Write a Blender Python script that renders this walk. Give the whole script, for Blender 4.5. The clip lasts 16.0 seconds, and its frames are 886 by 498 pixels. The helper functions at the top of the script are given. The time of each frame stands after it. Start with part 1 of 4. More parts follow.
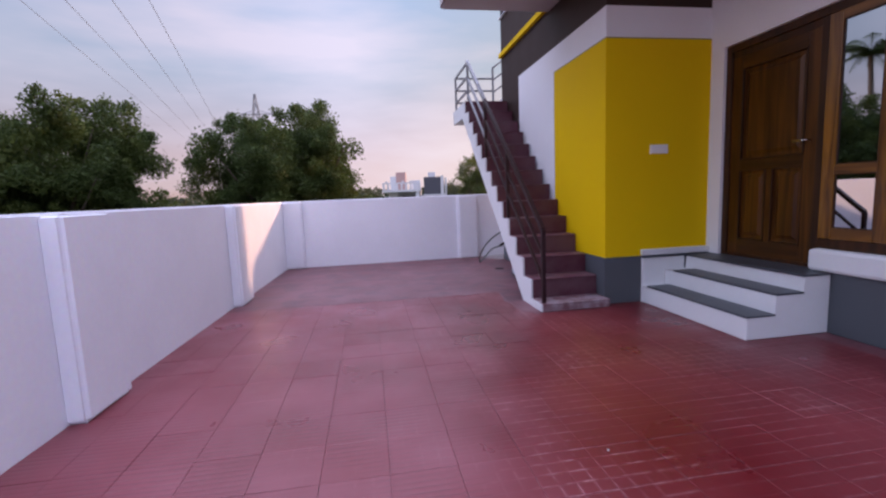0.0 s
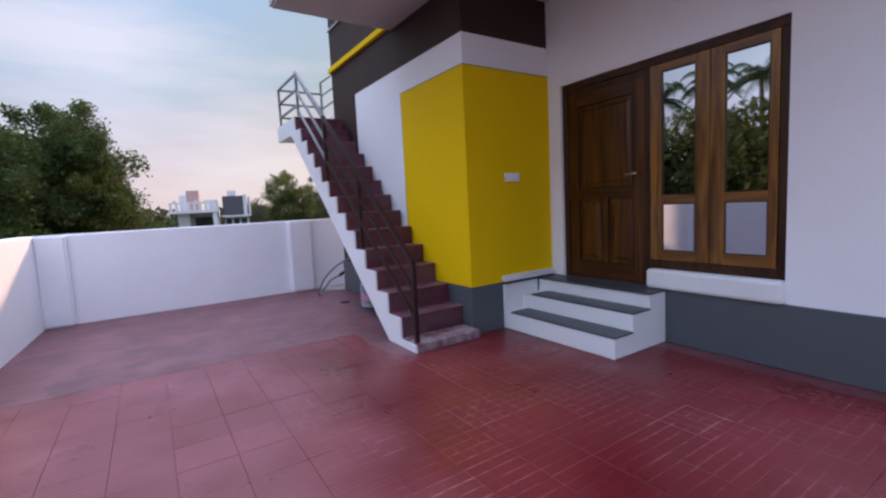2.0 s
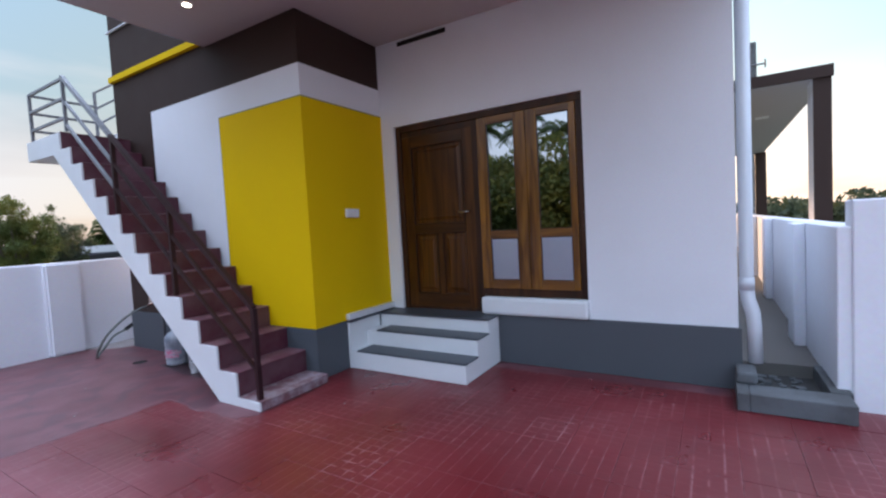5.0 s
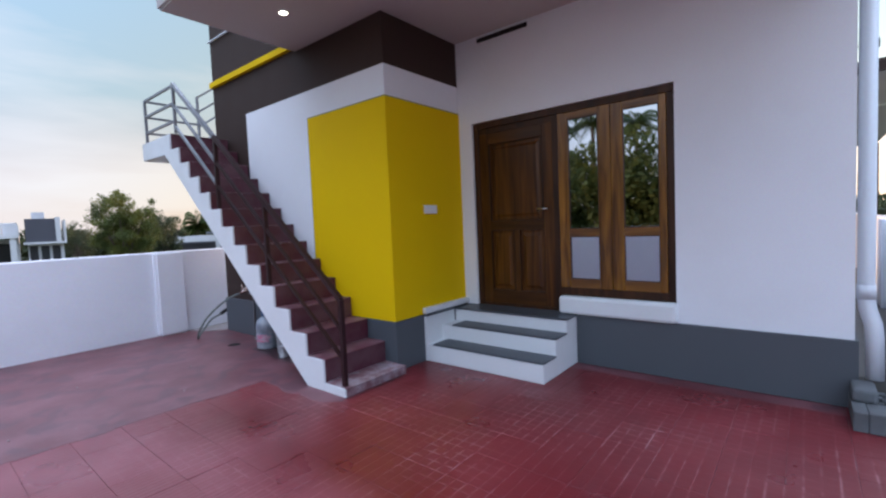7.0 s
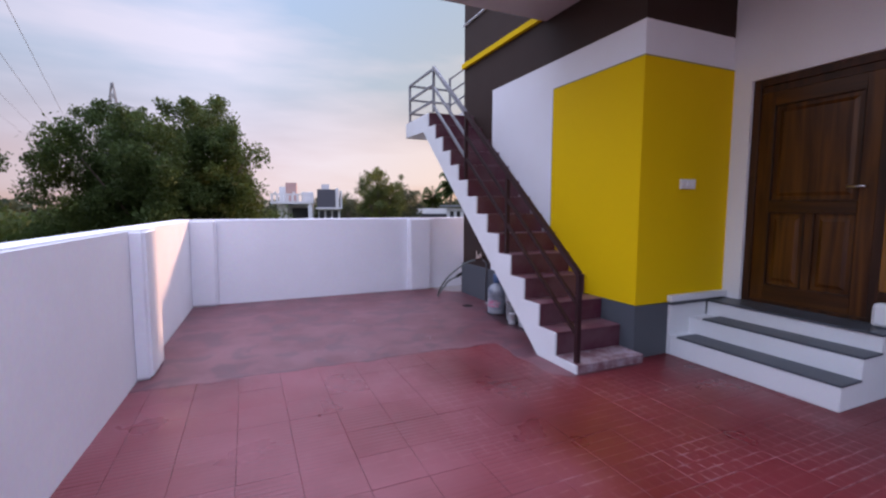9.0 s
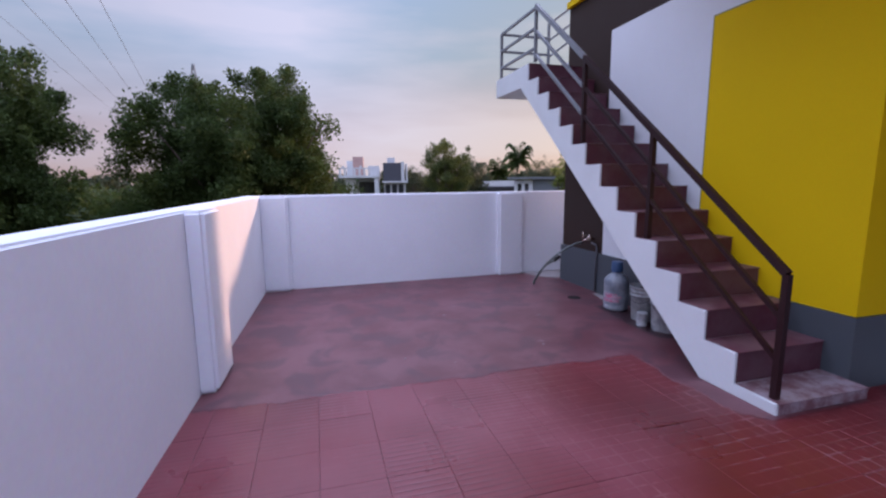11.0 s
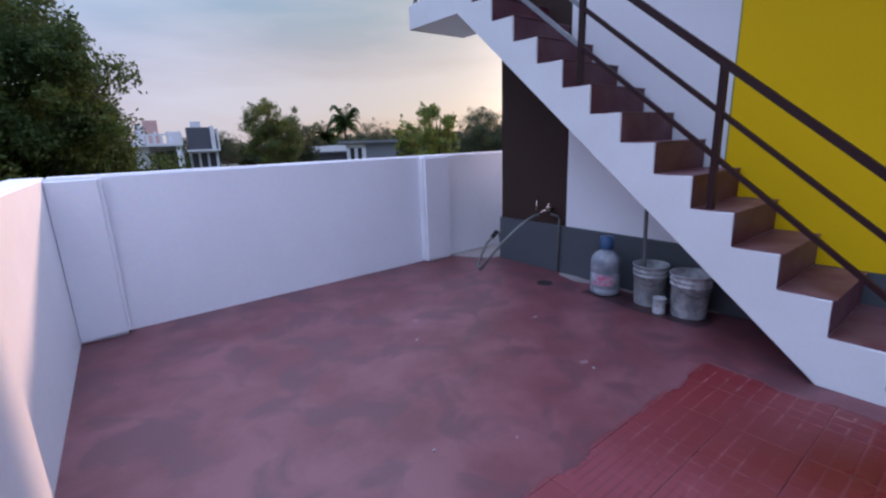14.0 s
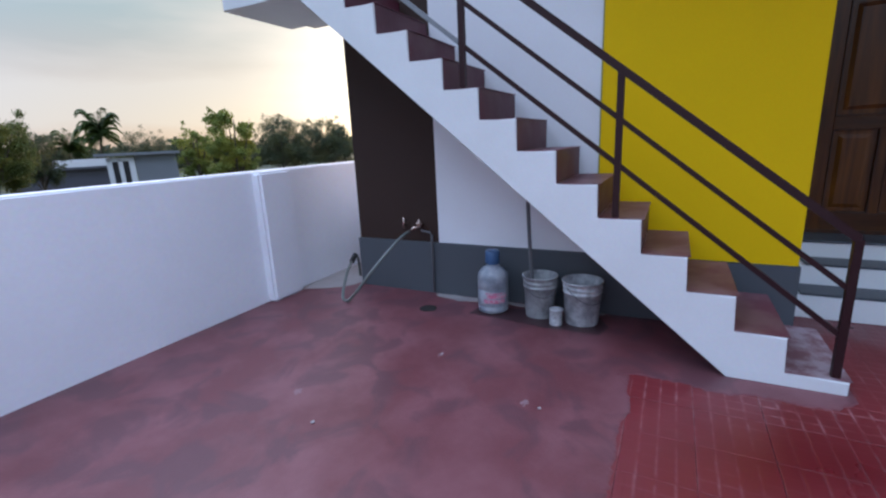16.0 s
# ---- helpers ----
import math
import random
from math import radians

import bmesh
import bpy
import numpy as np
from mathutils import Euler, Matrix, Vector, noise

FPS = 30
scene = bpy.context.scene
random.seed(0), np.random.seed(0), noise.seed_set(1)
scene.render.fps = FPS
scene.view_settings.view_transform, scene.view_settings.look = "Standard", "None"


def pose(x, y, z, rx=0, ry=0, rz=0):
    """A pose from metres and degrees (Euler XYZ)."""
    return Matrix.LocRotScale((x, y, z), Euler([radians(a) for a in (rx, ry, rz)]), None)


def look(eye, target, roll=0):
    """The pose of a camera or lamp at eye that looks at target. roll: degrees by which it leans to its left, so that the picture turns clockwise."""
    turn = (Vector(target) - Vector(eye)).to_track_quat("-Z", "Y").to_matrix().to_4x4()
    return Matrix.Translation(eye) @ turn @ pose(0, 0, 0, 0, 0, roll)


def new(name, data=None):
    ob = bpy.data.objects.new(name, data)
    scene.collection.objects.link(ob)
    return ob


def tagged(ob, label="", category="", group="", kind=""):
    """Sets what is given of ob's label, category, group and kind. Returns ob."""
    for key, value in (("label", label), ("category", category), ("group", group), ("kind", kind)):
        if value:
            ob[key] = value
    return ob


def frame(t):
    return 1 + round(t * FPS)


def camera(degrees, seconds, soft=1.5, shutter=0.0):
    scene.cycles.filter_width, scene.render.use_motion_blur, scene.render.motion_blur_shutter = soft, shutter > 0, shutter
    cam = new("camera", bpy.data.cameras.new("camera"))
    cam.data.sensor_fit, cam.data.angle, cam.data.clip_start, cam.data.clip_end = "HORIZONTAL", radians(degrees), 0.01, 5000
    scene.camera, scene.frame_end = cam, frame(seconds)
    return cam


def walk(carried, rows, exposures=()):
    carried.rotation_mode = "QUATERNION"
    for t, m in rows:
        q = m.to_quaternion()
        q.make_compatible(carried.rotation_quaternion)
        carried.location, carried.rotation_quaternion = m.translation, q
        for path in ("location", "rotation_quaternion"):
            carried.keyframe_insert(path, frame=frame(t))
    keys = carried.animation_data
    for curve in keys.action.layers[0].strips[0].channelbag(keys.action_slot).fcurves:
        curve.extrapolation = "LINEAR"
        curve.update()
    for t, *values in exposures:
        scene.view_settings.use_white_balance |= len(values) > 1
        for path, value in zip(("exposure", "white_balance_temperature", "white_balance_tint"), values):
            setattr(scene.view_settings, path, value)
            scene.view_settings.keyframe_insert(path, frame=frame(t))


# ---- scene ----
import itertools

cam = camera(89.5, 16.0, soft=2.3)
PATH = [
    (0, (-0.014, 0.235, 1.216), (0.301, 2.196, 0.976), -2.3),
    (0.5, (-0.085, 0.466, 1.261), (0.414, 2.392, 1.053), -2.5),
    (1, (-0.174, 0.655, 1.296), (0.526, 2.518, 1.101), -2.6),
    (1.5, (-0.281, 0.792, 1.346), (0.624, 2.566, 1.152), -2.7),
    (2, (-0.297, 0.937, 1.349), (0.794, 2.601, 1.151), -2.9),
    (2.5, (-0.339, 1.051, 1.369), (0.927, 2.587, 1.171), -2.8),
    (3, (-0.404, 1.166, 1.379), (1.013, 2.565, 1.193), -2.7),
    (3.5, (-0.46, 1.212, 1.369), (1.088, 2.468, 1.212), -2.7),
    (4, (-0.509, 1.241, 1.392), (1.139, 2.366, 1.256), -2.8),
    (4.2, (-0.524, 1.246, 1.406), (1.157, 2.321, 1.275), -3.0),
    (6.3, (-0.644, 1.375, 1.425), (1.071, 2.399, 1.331), -3.3),
    (6.5, (-0.657, 1.382, 1.427), (1.02, 2.467, 1.329), -3.2),
    (7, (-0.678, 1.401, 1.443), (0.87, 2.662, 1.329), -2.5),
    (7.5, (-0.707, 1.409, 1.432), (0.675, 2.85, 1.31), -1.7),
    (8, (-0.738, 1.436, 1.427), (0.454, 3.036, 1.29), -0.9),
    (8.5, (-0.774, 1.485, 1.397), (0.218, 3.214, 1.243), -0.4),
    (9, (-0.808, 1.59, 1.378), (-0.007, 3.414, 1.193), 0.1),
    (9.5, (-0.756, 1.782, 1.368), (-0.118, 3.666, 1.153), 0.3),
    (10, (-0.755, 2.02, 1.375), (-0.243, 3.937, 1.126), -0.3),
    (12.5, (-1.155, 3.615, 1.359), (-0.417, 5.433, 0.972), -1.9),
    (13, (-1.219, 3.91, 1.35), (-0.341, 5.658, 0.934), -2.0),
    (13.5, (-1.252, 4.214, 1.35), (-0.211, 5.863, 0.909), -1.8),
    (14, (-1.264, 4.47, 1.361), (-0.077, 6.009, 0.891), -2.0),
    (14.5, (-1.238, 4.71, 1.373), (0.111, 6.1, 0.876), -2.3),
    (15, (-1.228, 4.949, 1.363), (0.269, 6.179, 0.866), -2.2),
    (15.5, (-1.18, 5.132, 1.37), (0.441, 6.194, 0.876), -2.3),
    (16, (-1.14, 5.312, 1.392), (0.584, 6.211, 0.923), -2.7),
]
EXPOSURES = [(0, 1.20, 6750, 28), (1.5, 1.20, 6650, 22), (3.5, 1.37, 6400, 8), (6.5, 1.42, 6350, 8), (8, 1.32, 6550, 13), (9.5, 1.20, 6700, 26), (12.5, 0.88, 5780, 19), (14.5, 0.99, 5900, 16), (16, 1.17, 6000, 8)]
walk(cam, [(t, look(eye, target, roll)) for t, eye, target, roll in PATH], EXPOSURES)

# ---- world, sun, lamps ----
SUN_AZ, SUN_EL, SKY_GAIN = radians(62), radians(10.5), 1.1


def make_world():
    w = bpy.data.worlds.new("evening_sky")
    scene.world = w
    w.use_nodes = True
    nt = w.node_tree
    nt.nodes.clear()
    N = nt.nodes.new
    out, bg = N("ShaderNodeOutputWorld"), N("ShaderNodeBackground")
    sky = N("ShaderNodeTexSky")
    sky.sky_type, sky.sun_disc = "NISHITA", False
    sky.sun_elevation, sky.sun_rotation = SUN_EL, SUN_AZ
    sky.air_density, sky.dust_density, sky.ozone_density = 1.0, 2.0, 2.0
    coord, sep = N("ShaderNodeTexCoord"), N("ShaderNodeSeparateXYZ")
    mapping = N("ShaderNodeMapping")
    mapping.inputs["Scale"].default_value = (0.8, 1.0, 4.2)
    mapping.inputs["Rotation"].default_value = (0.16, 0.12, 0.5)
    cloud = N("ShaderNodeTexNoise")
    cloud.inputs["Scale"].default_value, cloud.inputs["Detail"].default_value = 1.5, 6
    cloud.inputs["Roughness"].default_value = 0.5
    haze = N("ShaderNodeValToRGB")
    while len(haze.color_ramp.elements) < 5:
        haze.color_ramp.elements.new(0.5)
    for e, (p, c) in zip(haze.color_ramp.elements, ((0.0, (1.95, 1.5, 1.35)), (0.10, (1.8, 1.6, 1.75)), (0.25, (1.18, 1.6, 2.02)), (0.48, (1.05, 1.65, 2.45)), (1.0, (11.5, 13.5, 18.5)))):
        e.position, e.color = p, (*[v / 20 for v in c], 1)
    ramp = N("ShaderNodeValToRGB")
    ramp.color_ramp.elements[0].position, ramp.color_ramp.elements[1].position = 0.45, 0.64
    ramp.color_ramp.elements[0].color = (0, 0, 0, 1)
    ramp.color_ramp.elements[1].color = (0.85, 0.85, 0.85, 1)
    scale_up, veil, mix = N("ShaderNodeVectorMath"), N("ShaderNodeMixRGB"), N("ShaderNodeMixRGB")
    scale_up.operation = "SCALE"
    scale_up.inputs["Scale"].default_value = 20 * SKY_GAIN
    veil.inputs["Color2"].default_value = (2.2 * SKY_GAIN, 2.25 * SKY_GAIN, 2.6 * SKY_GAIN, 1)
    mix.inputs["Fac"].default_value = 0.93
    L = nt.links.new
    L(coord.outputs["Generated"], sep.inputs["Vector"])
    L(sep.outputs["Z"], haze.inputs["Fac"])
    L(coord.outputs["Generated"], mapping.inputs["Vector"])
    L(mapping.outputs["Vector"], cloud.inputs["Vector"])
    L(cloud.outputs["Fac"], ramp.inputs["Fac"])
    L(haze.outputs["Color"], scale_up.inputs[0])
    L(ramp.outputs["Color"], veil.inputs["Fac"])
    L(scale_up.outputs["Vector"], veil.inputs["Color1"])
    L(sky.outputs["Color"], mix.inputs["Color1"])
    away, lift, bright = N("ShaderNodeVectorMath"), N("ShaderNodeMapRange"), N("ShaderNodeVectorMath")
    away.operation, bright.operation = "DOT_PRODUCT", "SCALE"
    away.inputs[1].default_value = (-math.sin(SUN_AZ), -math.cos(SUN_AZ), 0)
    lift.interpolation_type = "SMOOTHSTEP"
    lift.inputs["From Min"].default_value, lift.inputs["From Max"].default_value = 0.6, 1.0
    lift.inputs["To Min"].default_value, lift.inputs["To Max"].default_value = 1.0, 2.1
    L(coord.outputs["Generated"], away.inputs[0])
    west = N("ShaderNodeVectorMath")
    west.operation = "DOT_PRODUCT"
    west.inputs[1].default_value = (-0.995, -0.1, 0)
    L(coord.outputs["Generated"], west.inputs[0])
    L(west.outputs["Value"], lift.inputs["Value"])
    warm, warm_fac = N("ShaderNodeMixRGB"), N("ShaderNodeMapRange")
    warm.blend_type, warm_fac.interpolation_type = "MULTIPLY", "SMOOTHSTEP"
    warm_fac.inputs["From Min"].default_value, warm_fac.inputs["From Max"].default_value = -0.35, -0.98
    warm.inputs["Color2"].default_value = (0.90, 0.76, 0.56, 1)
    L(away.outputs["Value"], warm_fac.inputs["Value"])
    L(warm_fac.outputs["Result"], warm.inputs["Fac"])
    L(veil.outputs["Color"], warm.inputs["Color1"])
    L(warm.outputs["Color"], bright.inputs[0])
    east, glow, both = N("ShaderNodeVectorMath"), N("ShaderNodeMapRange"), N("ShaderNodeMath")
    east.operation, both.operation, glow.interpolation_type = "DOT_PRODUCT", "MULTIPLY", "SMOOTHSTEP"
    east.inputs[1].default_value = (0.985, 0.17, 0)
    L(coord.outputs["Generated"], east.inputs[0])
    L(east.outputs["Value"], glow.inputs["Value"])
    glow.inputs["From Min"].default_value, glow.inputs["From Max"].default_value = 0.75, 1.0
    glow.inputs["To Min"].default_value, glow.inputs["To Max"].default_value = 1.0, 2.2
    L(lift.outputs["Result"], both.inputs[0])
    away_side, dim, dimmed = N("ShaderNodeVectorMath"), N("ShaderNodeMapRange"), N("ShaderNodeMath")
    away_side.operation, dimmed.operation, dim.interpolation_type = "DOT_PRODUCT", "MULTIPLY", "SMOOTHSTEP"
    away_side.inputs[1].default_value = (-0.74, 0.67, 0)
    dim.inputs["From Min"].default_value, dim.inputs["From Max"].default_value = 0.62, 0.98
    dim.inputs["To Min"].default_value, dim.inputs["To Max"].default_value = 1.0, 0.78
    L(coord.outputs["Generated"], away_side.inputs[0])
    L(away_side.outputs["Value"], dim.inputs["Value"])
    L(glow.outputs["Result"], dimmed.inputs[0])
    L(dim.outputs["Result"], dimmed.inputs[1])
    L(dimmed.outputs["Value"], both.inputs[1])
    L(both.outputs["Value"], bright.inputs["Scale"])
    L(bright.outputs["Vector"], mix.inputs["Color2"])
    L(mix.outputs["Color"], bg.inputs["Color"])
    bg.inputs["Strength"].default_value = 0.15
    L(bg.outputs["Background"], out.inputs["Surface"])


make_world()
sun_data = bpy.data.lights.new("sun", "SUN")
sun_data.energy, sun_data.angle, sun_data.color = 1.5, radians(3.0), (1.0, 0.60, 0.36)
sun = new("sun", sun_data)
toward = Vector((math.sin(SUN_AZ) * math.cos(SUN_EL), math.cos(SUN_AZ) * math.cos(SUN_EL), math.sin(SUN_EL)))
sun.matrix_world = look(toward * 30, (0, 0, 0))


# ---- materials ----
def mat(name, color, rough=0.6, metal=0.0, var=0.1, scale=3.0, fine=60.0, bump=0.1, depth=0.004, spec=0.5, stain=None, stain_amount=0.0, stain_scale=1.2, blot=None):
    """Painted or plain surface with coarse stains, fine grain and relief."""
    m = bpy.data.materials.new(name)
    m.use_nodes = True
    nt = m.node_tree
    b = nt.nodes["Principled BSDF"]
    N, L = nt.nodes.new, nt.links.new
    geo = N("ShaderNodeNewGeometry")
    n1, n2 = N("ShaderNodeTexNoise"), N("ShaderNodeTexNoise")
    for n, s, d in ((n1, scale, 4), (n2, fine, 3)):
        n.inputs["Scale"].default_value, n.inputs["Detail"].default_value = s, d
        L(geo.outputs["Position"], n.inputs["Vector"])
    m1 = N("ShaderNodeMixRGB")
    m1.inputs["Color1"].default_value = (*[max(0, c * (1 - var)) for c in color], 1)
    m1.inputs["Color2"].default_value = (*[min(1, c * (1 + var)) for c in color], 1)
    L(n1.outputs["Fac"], m1.inputs["Fac"])
    m2 = N("ShaderNodeMixRGB")
    m2.blend_type = "MULTIPLY"
    m2.inputs["Fac"].default_value = 0.12
    L(m1.outputs["Color"], m2.inputs["Color1"])
    L(n2.outputs["Color"], m2.inputs["Color2"])
    last = m2
    if stain:
        n3, r3, m3 = N("ShaderNodeTexNoise"), N("ShaderNodeValToRGB"), N("ShaderNodeMixRGB")
        n3.inputs["Scale"].default_value, n3.inputs["Detail"].default_value = stain_scale, 8
        n3.inputs["Roughness"].default_value = 0.62
        L(geo.outputs["Position"], n3.inputs["Vector"])
        r3.color_ramp.elements[0].position, r3.color_ramp.elements[1].position = 0.42, 0.60
        r3.color_ramp.elements[1].color = (stain_amount,) * 3 + (1,)
        L(n3.outputs["Fac"], r3.inputs["Fac"])
        L(r3.outputs["Color"], m3.inputs["Fac"])
        L(m2.outputs["Color"], m3.inputs["Color1"])
        m3.inputs["Color2"].default_value = (*stain, 1)
        last = m3
    if blot:
        n4, r4, m4 = N("ShaderNodeTexNoise"), N("ShaderNodeValToRGB"), N("ShaderNodeMixRGB")
        n4.inputs["Scale"].default_value, n4.inputs["Detail"].default_value, n4.inputs["Distortion"].default_value = 2.9, 9, 0.7
        L(geo.outputs["Position"], n4.inputs["Vector"])
        r4.color_ramp.elements[0].position, r4.color_ramp.elements[1].position = 0.50, 0.60
        r4.color_ramp.elements[1].color = (0.75, 0.75, 0.75, 1)
        L(n4.outputs["Fac"], r4.inputs["Fac"])
        L(r4.outputs["Color"], m4.inputs["Fac"])
        L(last.outputs["Color"], m4.inputs["Color1"])
        m4.inputs["Color2"].default_value = (*blot, 1)
        last = m4
    L(last.outputs["Color"], b.inputs["Base Color"])
    rr = N("ShaderNodeMapRange")
    rr.inputs["To Min"].default_value, rr.inputs["To Max"].default_value = max(0, rough - 0.08), min(1, rough + 0.08)
    L(n1.outputs["Fac"], rr.inputs["Value"])
    L(rr.outputs["Result"], b.inputs["Roughness"])
    b.inputs["Metallic"].default_value = metal
    b.inputs["Specular IOR Level"].default_value = spec
    if bump:
        bp = N("ShaderNodeBump")
        bp.inputs["Strength"].default_value, bp.inputs["Distance"].default_value = bump, depth
        L(n2.outputs["Fac"], bp.inputs["Height"])
        L(bp.outputs["Normal"], b.inputs["Normal"])
    return m


def wood_mat(name, dark, light, rough=0.35, axis=2, spec=0.5):
    m = bpy.data.materials.new(name)
    m.use_nodes = True
    nt = m.node_tree
    b = nt.nodes["Principled BSDF"]
    N, L = nt.nodes.new, nt.links.new
    geo, mp = N("ShaderNodeNewGeometry"), N("ShaderNodeMapping")
    s = [14.0, 14.0, 14.0]
    s[axis] = 1.1
    mp.inputs["Scale"].default_value = s
    L(geo.outputs["Position"], mp.inputs["Vector"])
    n, n2, r = N("ShaderNodeTexNoise"), N("ShaderNodeTexNoise"), N("ShaderNodeValToRGB")
    n.inputs["Scale"].default_value, n.inputs["Detail"].default_value, n.inputs["Distortion"].default_value = 1.0, 6, 0.8
    n2.inputs["Scale"].default_value, n2.inputs["Detail"].default_value = 6.0, 4
    L(mp.outputs["Vector"], n.inputs["Vector"])
    L(mp.outputs["Vector"], n2.inputs["Vector"])
    r.color_ramp.elements[0].position, r.color_ramp.elements[1].position = 0.34, 0.68
    r.color_ramp.elements[0].color, r.color_ramp.elements[1].color = (*dark, 1), (*light, 1)
    L(n.outputs["Fac"], r.inputs["Fac"])
    L(r.outputs["Color"], b.inputs["Base Color"])
    b.inputs["Roughness"].default_value = rough
    b.inputs["Specular IOR Level"].default_value = spec
    bp = N("ShaderNodeBump")
    bp.inputs["Strength"].default_value, bp.inputs["Distance"].default_value = 0.15, 0.002
    L(n2.outputs["Fac"], bp.inputs["Height"])
    L(bp.outputs["Normal"], b.inputs["Normal"])
    return m


WHITE = mat("white_wall_paint", (0.81, 0.82, 0.86), 0.6, var=0.03, scale=1.5, fine=90, bump=0.12, stain=(0.70, 0.70, 0.72), stain_amount=0.3)
COMPOUND = mat("white_compound_paint", (0.85, 0.86, 0.92), 0.62, var=0.05, scale=0.9, fine=30, bump=0.15, depth=0.005, stain=(0.70, 0.71, 0.76), stain_amount=0.3)
YELLOW = mat("yellow_wall_paint", (0.80, 0.52, 0.001), 0.7, spec=0.12, var=0.03, scale=2, fine=90, bump=0.1)
YELLOW_EDGE = mat("yellow_panel_edge", (0.30, 0.26, 0.06), 0.6)
BROWN = mat("dark_brown_wall_paint", (0.041, 0.023, 0.018), 0.65, spec=0.25, var=0.06, fine=90)
GREY = mat("grey_plinth_paint", (0.075, 0.085, 0.098), 0.55, var=0.08, scale=2.5, fine=90, bump=0.15)
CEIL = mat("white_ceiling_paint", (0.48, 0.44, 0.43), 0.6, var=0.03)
STEP_WHITE = mat("white_step_paint", (0.76, 0.78, 0.80), 0.5, var=0.03, stain=(0.6, 0.6, 0.6), stain_amount=0.3)
GRANITE = mat("dark_granite", (0.05, 0.06, 0.075), 0.4, var=0.25, scale=40, fine=200, bump=0.03)
RED_CONCRETE = mat("red_oxide_concrete", (0.138, 0.039, 0.046), 0.43, var=0.15, scale=1.4, fine=70, bump=0.2, depth=0.004, stain=(0.192, 0.074, 0.086), stain_amount=0.8, stain_scale=1.6, blot=(0.092, 0.036, 0.045))
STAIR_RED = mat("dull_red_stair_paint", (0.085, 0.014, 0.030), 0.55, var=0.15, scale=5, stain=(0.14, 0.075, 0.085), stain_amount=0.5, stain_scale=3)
# Paler than the risers: dust, and sky light from above painted in.
STAIR_TREAD = mat("dusty_skylit_tread_paint", (0.13, 0.036, 0.058), 0.5, var=0.15, scale=5, stain=(0.20, 0.11, 0.125), stain_amount=0.7, stain_scale=4)
DUSTY_TREAD = mat("whitewash_spattered_tread", (0.19, 0.085, 0.10), 0.6, var=0.2, scale=8, stain=(0.45, 0.40, 0.44), stain_amount=0.55, stain_scale=9)
RAIL = mat("maroon_rail_enamel", (0.026, 0.007, 0.009), 0.5, spec=0.3, var=0.2, scale=20, bump=0.02)
RAIL_GREY = mat("grey_primer_rail", (0.22, 0.23, 0.25), 0.4, var=0.2, scale=20, bump=0.02)
PVC = mat("white_plastic_pipe", (0.62, 0.65, 0.70), 0.3, var=0.04, bump=0.0)
CEMENT = mat("grey_cement", (0.12, 0.13, 0.14), 0.8, var=0.2, scale=4, bump=0.5, stain=(0.06, 0.06, 0.06), stain_amount=0.6, stain_scale=3)
SLUDGE = mat("dried_sludge", (0.05, 0.05, 0.05), 0.85, var=0.3, scale=9, bump=0.6)
PALE_CEMENT = mat("pale_cement", (0.34, 0.31, 0.31), 0.8, var=0.2, scale=6, bump=0.4)
PASSAGE = mat("passage_cement_floor", (0.15, 0.14, 0.13), 0.8, var=0.15, scale=2, bump=0.4)
DARK = mat("dark_gap", (0.015, 0.012, 0.012), 0.9, bump=0)
TEAK_WARM = wood_mat("warm_teak", (0.075, 0.026, 0.003), (0.29, 0.125, 0.014), 0.26)
TEAK = wood_mat("teak_upright", (0.034, 0.010, 0.002), (0.105, 0.037, 0.005), 0.32, spec=0.3)
TEAK_H = wood_mat("teak_crosswise", (0.030, 0.010, 0.002), (0.085, 0.030, 0.005), 0.32, axis=1, spec=0.3)
TEAK_WARM_H = wood_mat("warm_teak_crosswise", (0.075, 0.026, 0.004), (0.21, 0.088, 0.012), 0.28, axis=1)
TEAK_DARK = wood_mat("teak_frame", (0.020, 0.0075, 0.003), (0.060, 0.021, 0.007), 0.4, spec=0.3)
STEEL = mat("brushed_steel", (0.6, 0.58, 0.55), 0.25, 1.0, var=0.05, bump=0)
PLASTIC_WHITE = mat("white_switch_plastic", (0.8, 0.8, 0.78), 0.35, bump=0)
SOIL = mat("dry_ground", (0.085, 0.085, 0.055), 0.95, var=0.3, scale=0.3, fine=8, bump=0.6, depth=0.05, stain=(0.06, 0.075, 0.03), stain_amount=0.9, stain_scale=0.15)


def glass_mat():
    m = bpy.data.materials.new("reflective_window_glass")
    m.use_nodes = True
    b = m.node_tree.nodes["Principled BSDF"]
    b.inputs["Base Color"].default_value = (0.42, 0.46, 0.50, 1)
    b.inputs["Metallic"].default_value = 1.0
    b.inputs["Roughness"].default_value = 0.02
    return m


GLASS = glass_mat()


# ---- mesh helpers ----
def box(bm, x0, y0, z0, x1, y1, z1, bevel=0.0):
    vs = [bm.verts.new(p) for p in itertools.product((x0, x1), (y0, y1), (z0, z1))]
    fs = [bm.faces.new([vs[i] for i in q]) for q in ((0, 1, 3, 2), (4, 6, 7, 5), (0, 4, 5, 1), (2, 3, 7, 6), (0, 2, 6, 4), (1, 5, 7, 3))]
    if bevel:
        es = list({e for f in fs for e in f.edges})
        bmesh.ops.bevel(bm, geom=es, offset=bevel, segments=2, profile=0.5, affect="EDGES")
    return fs


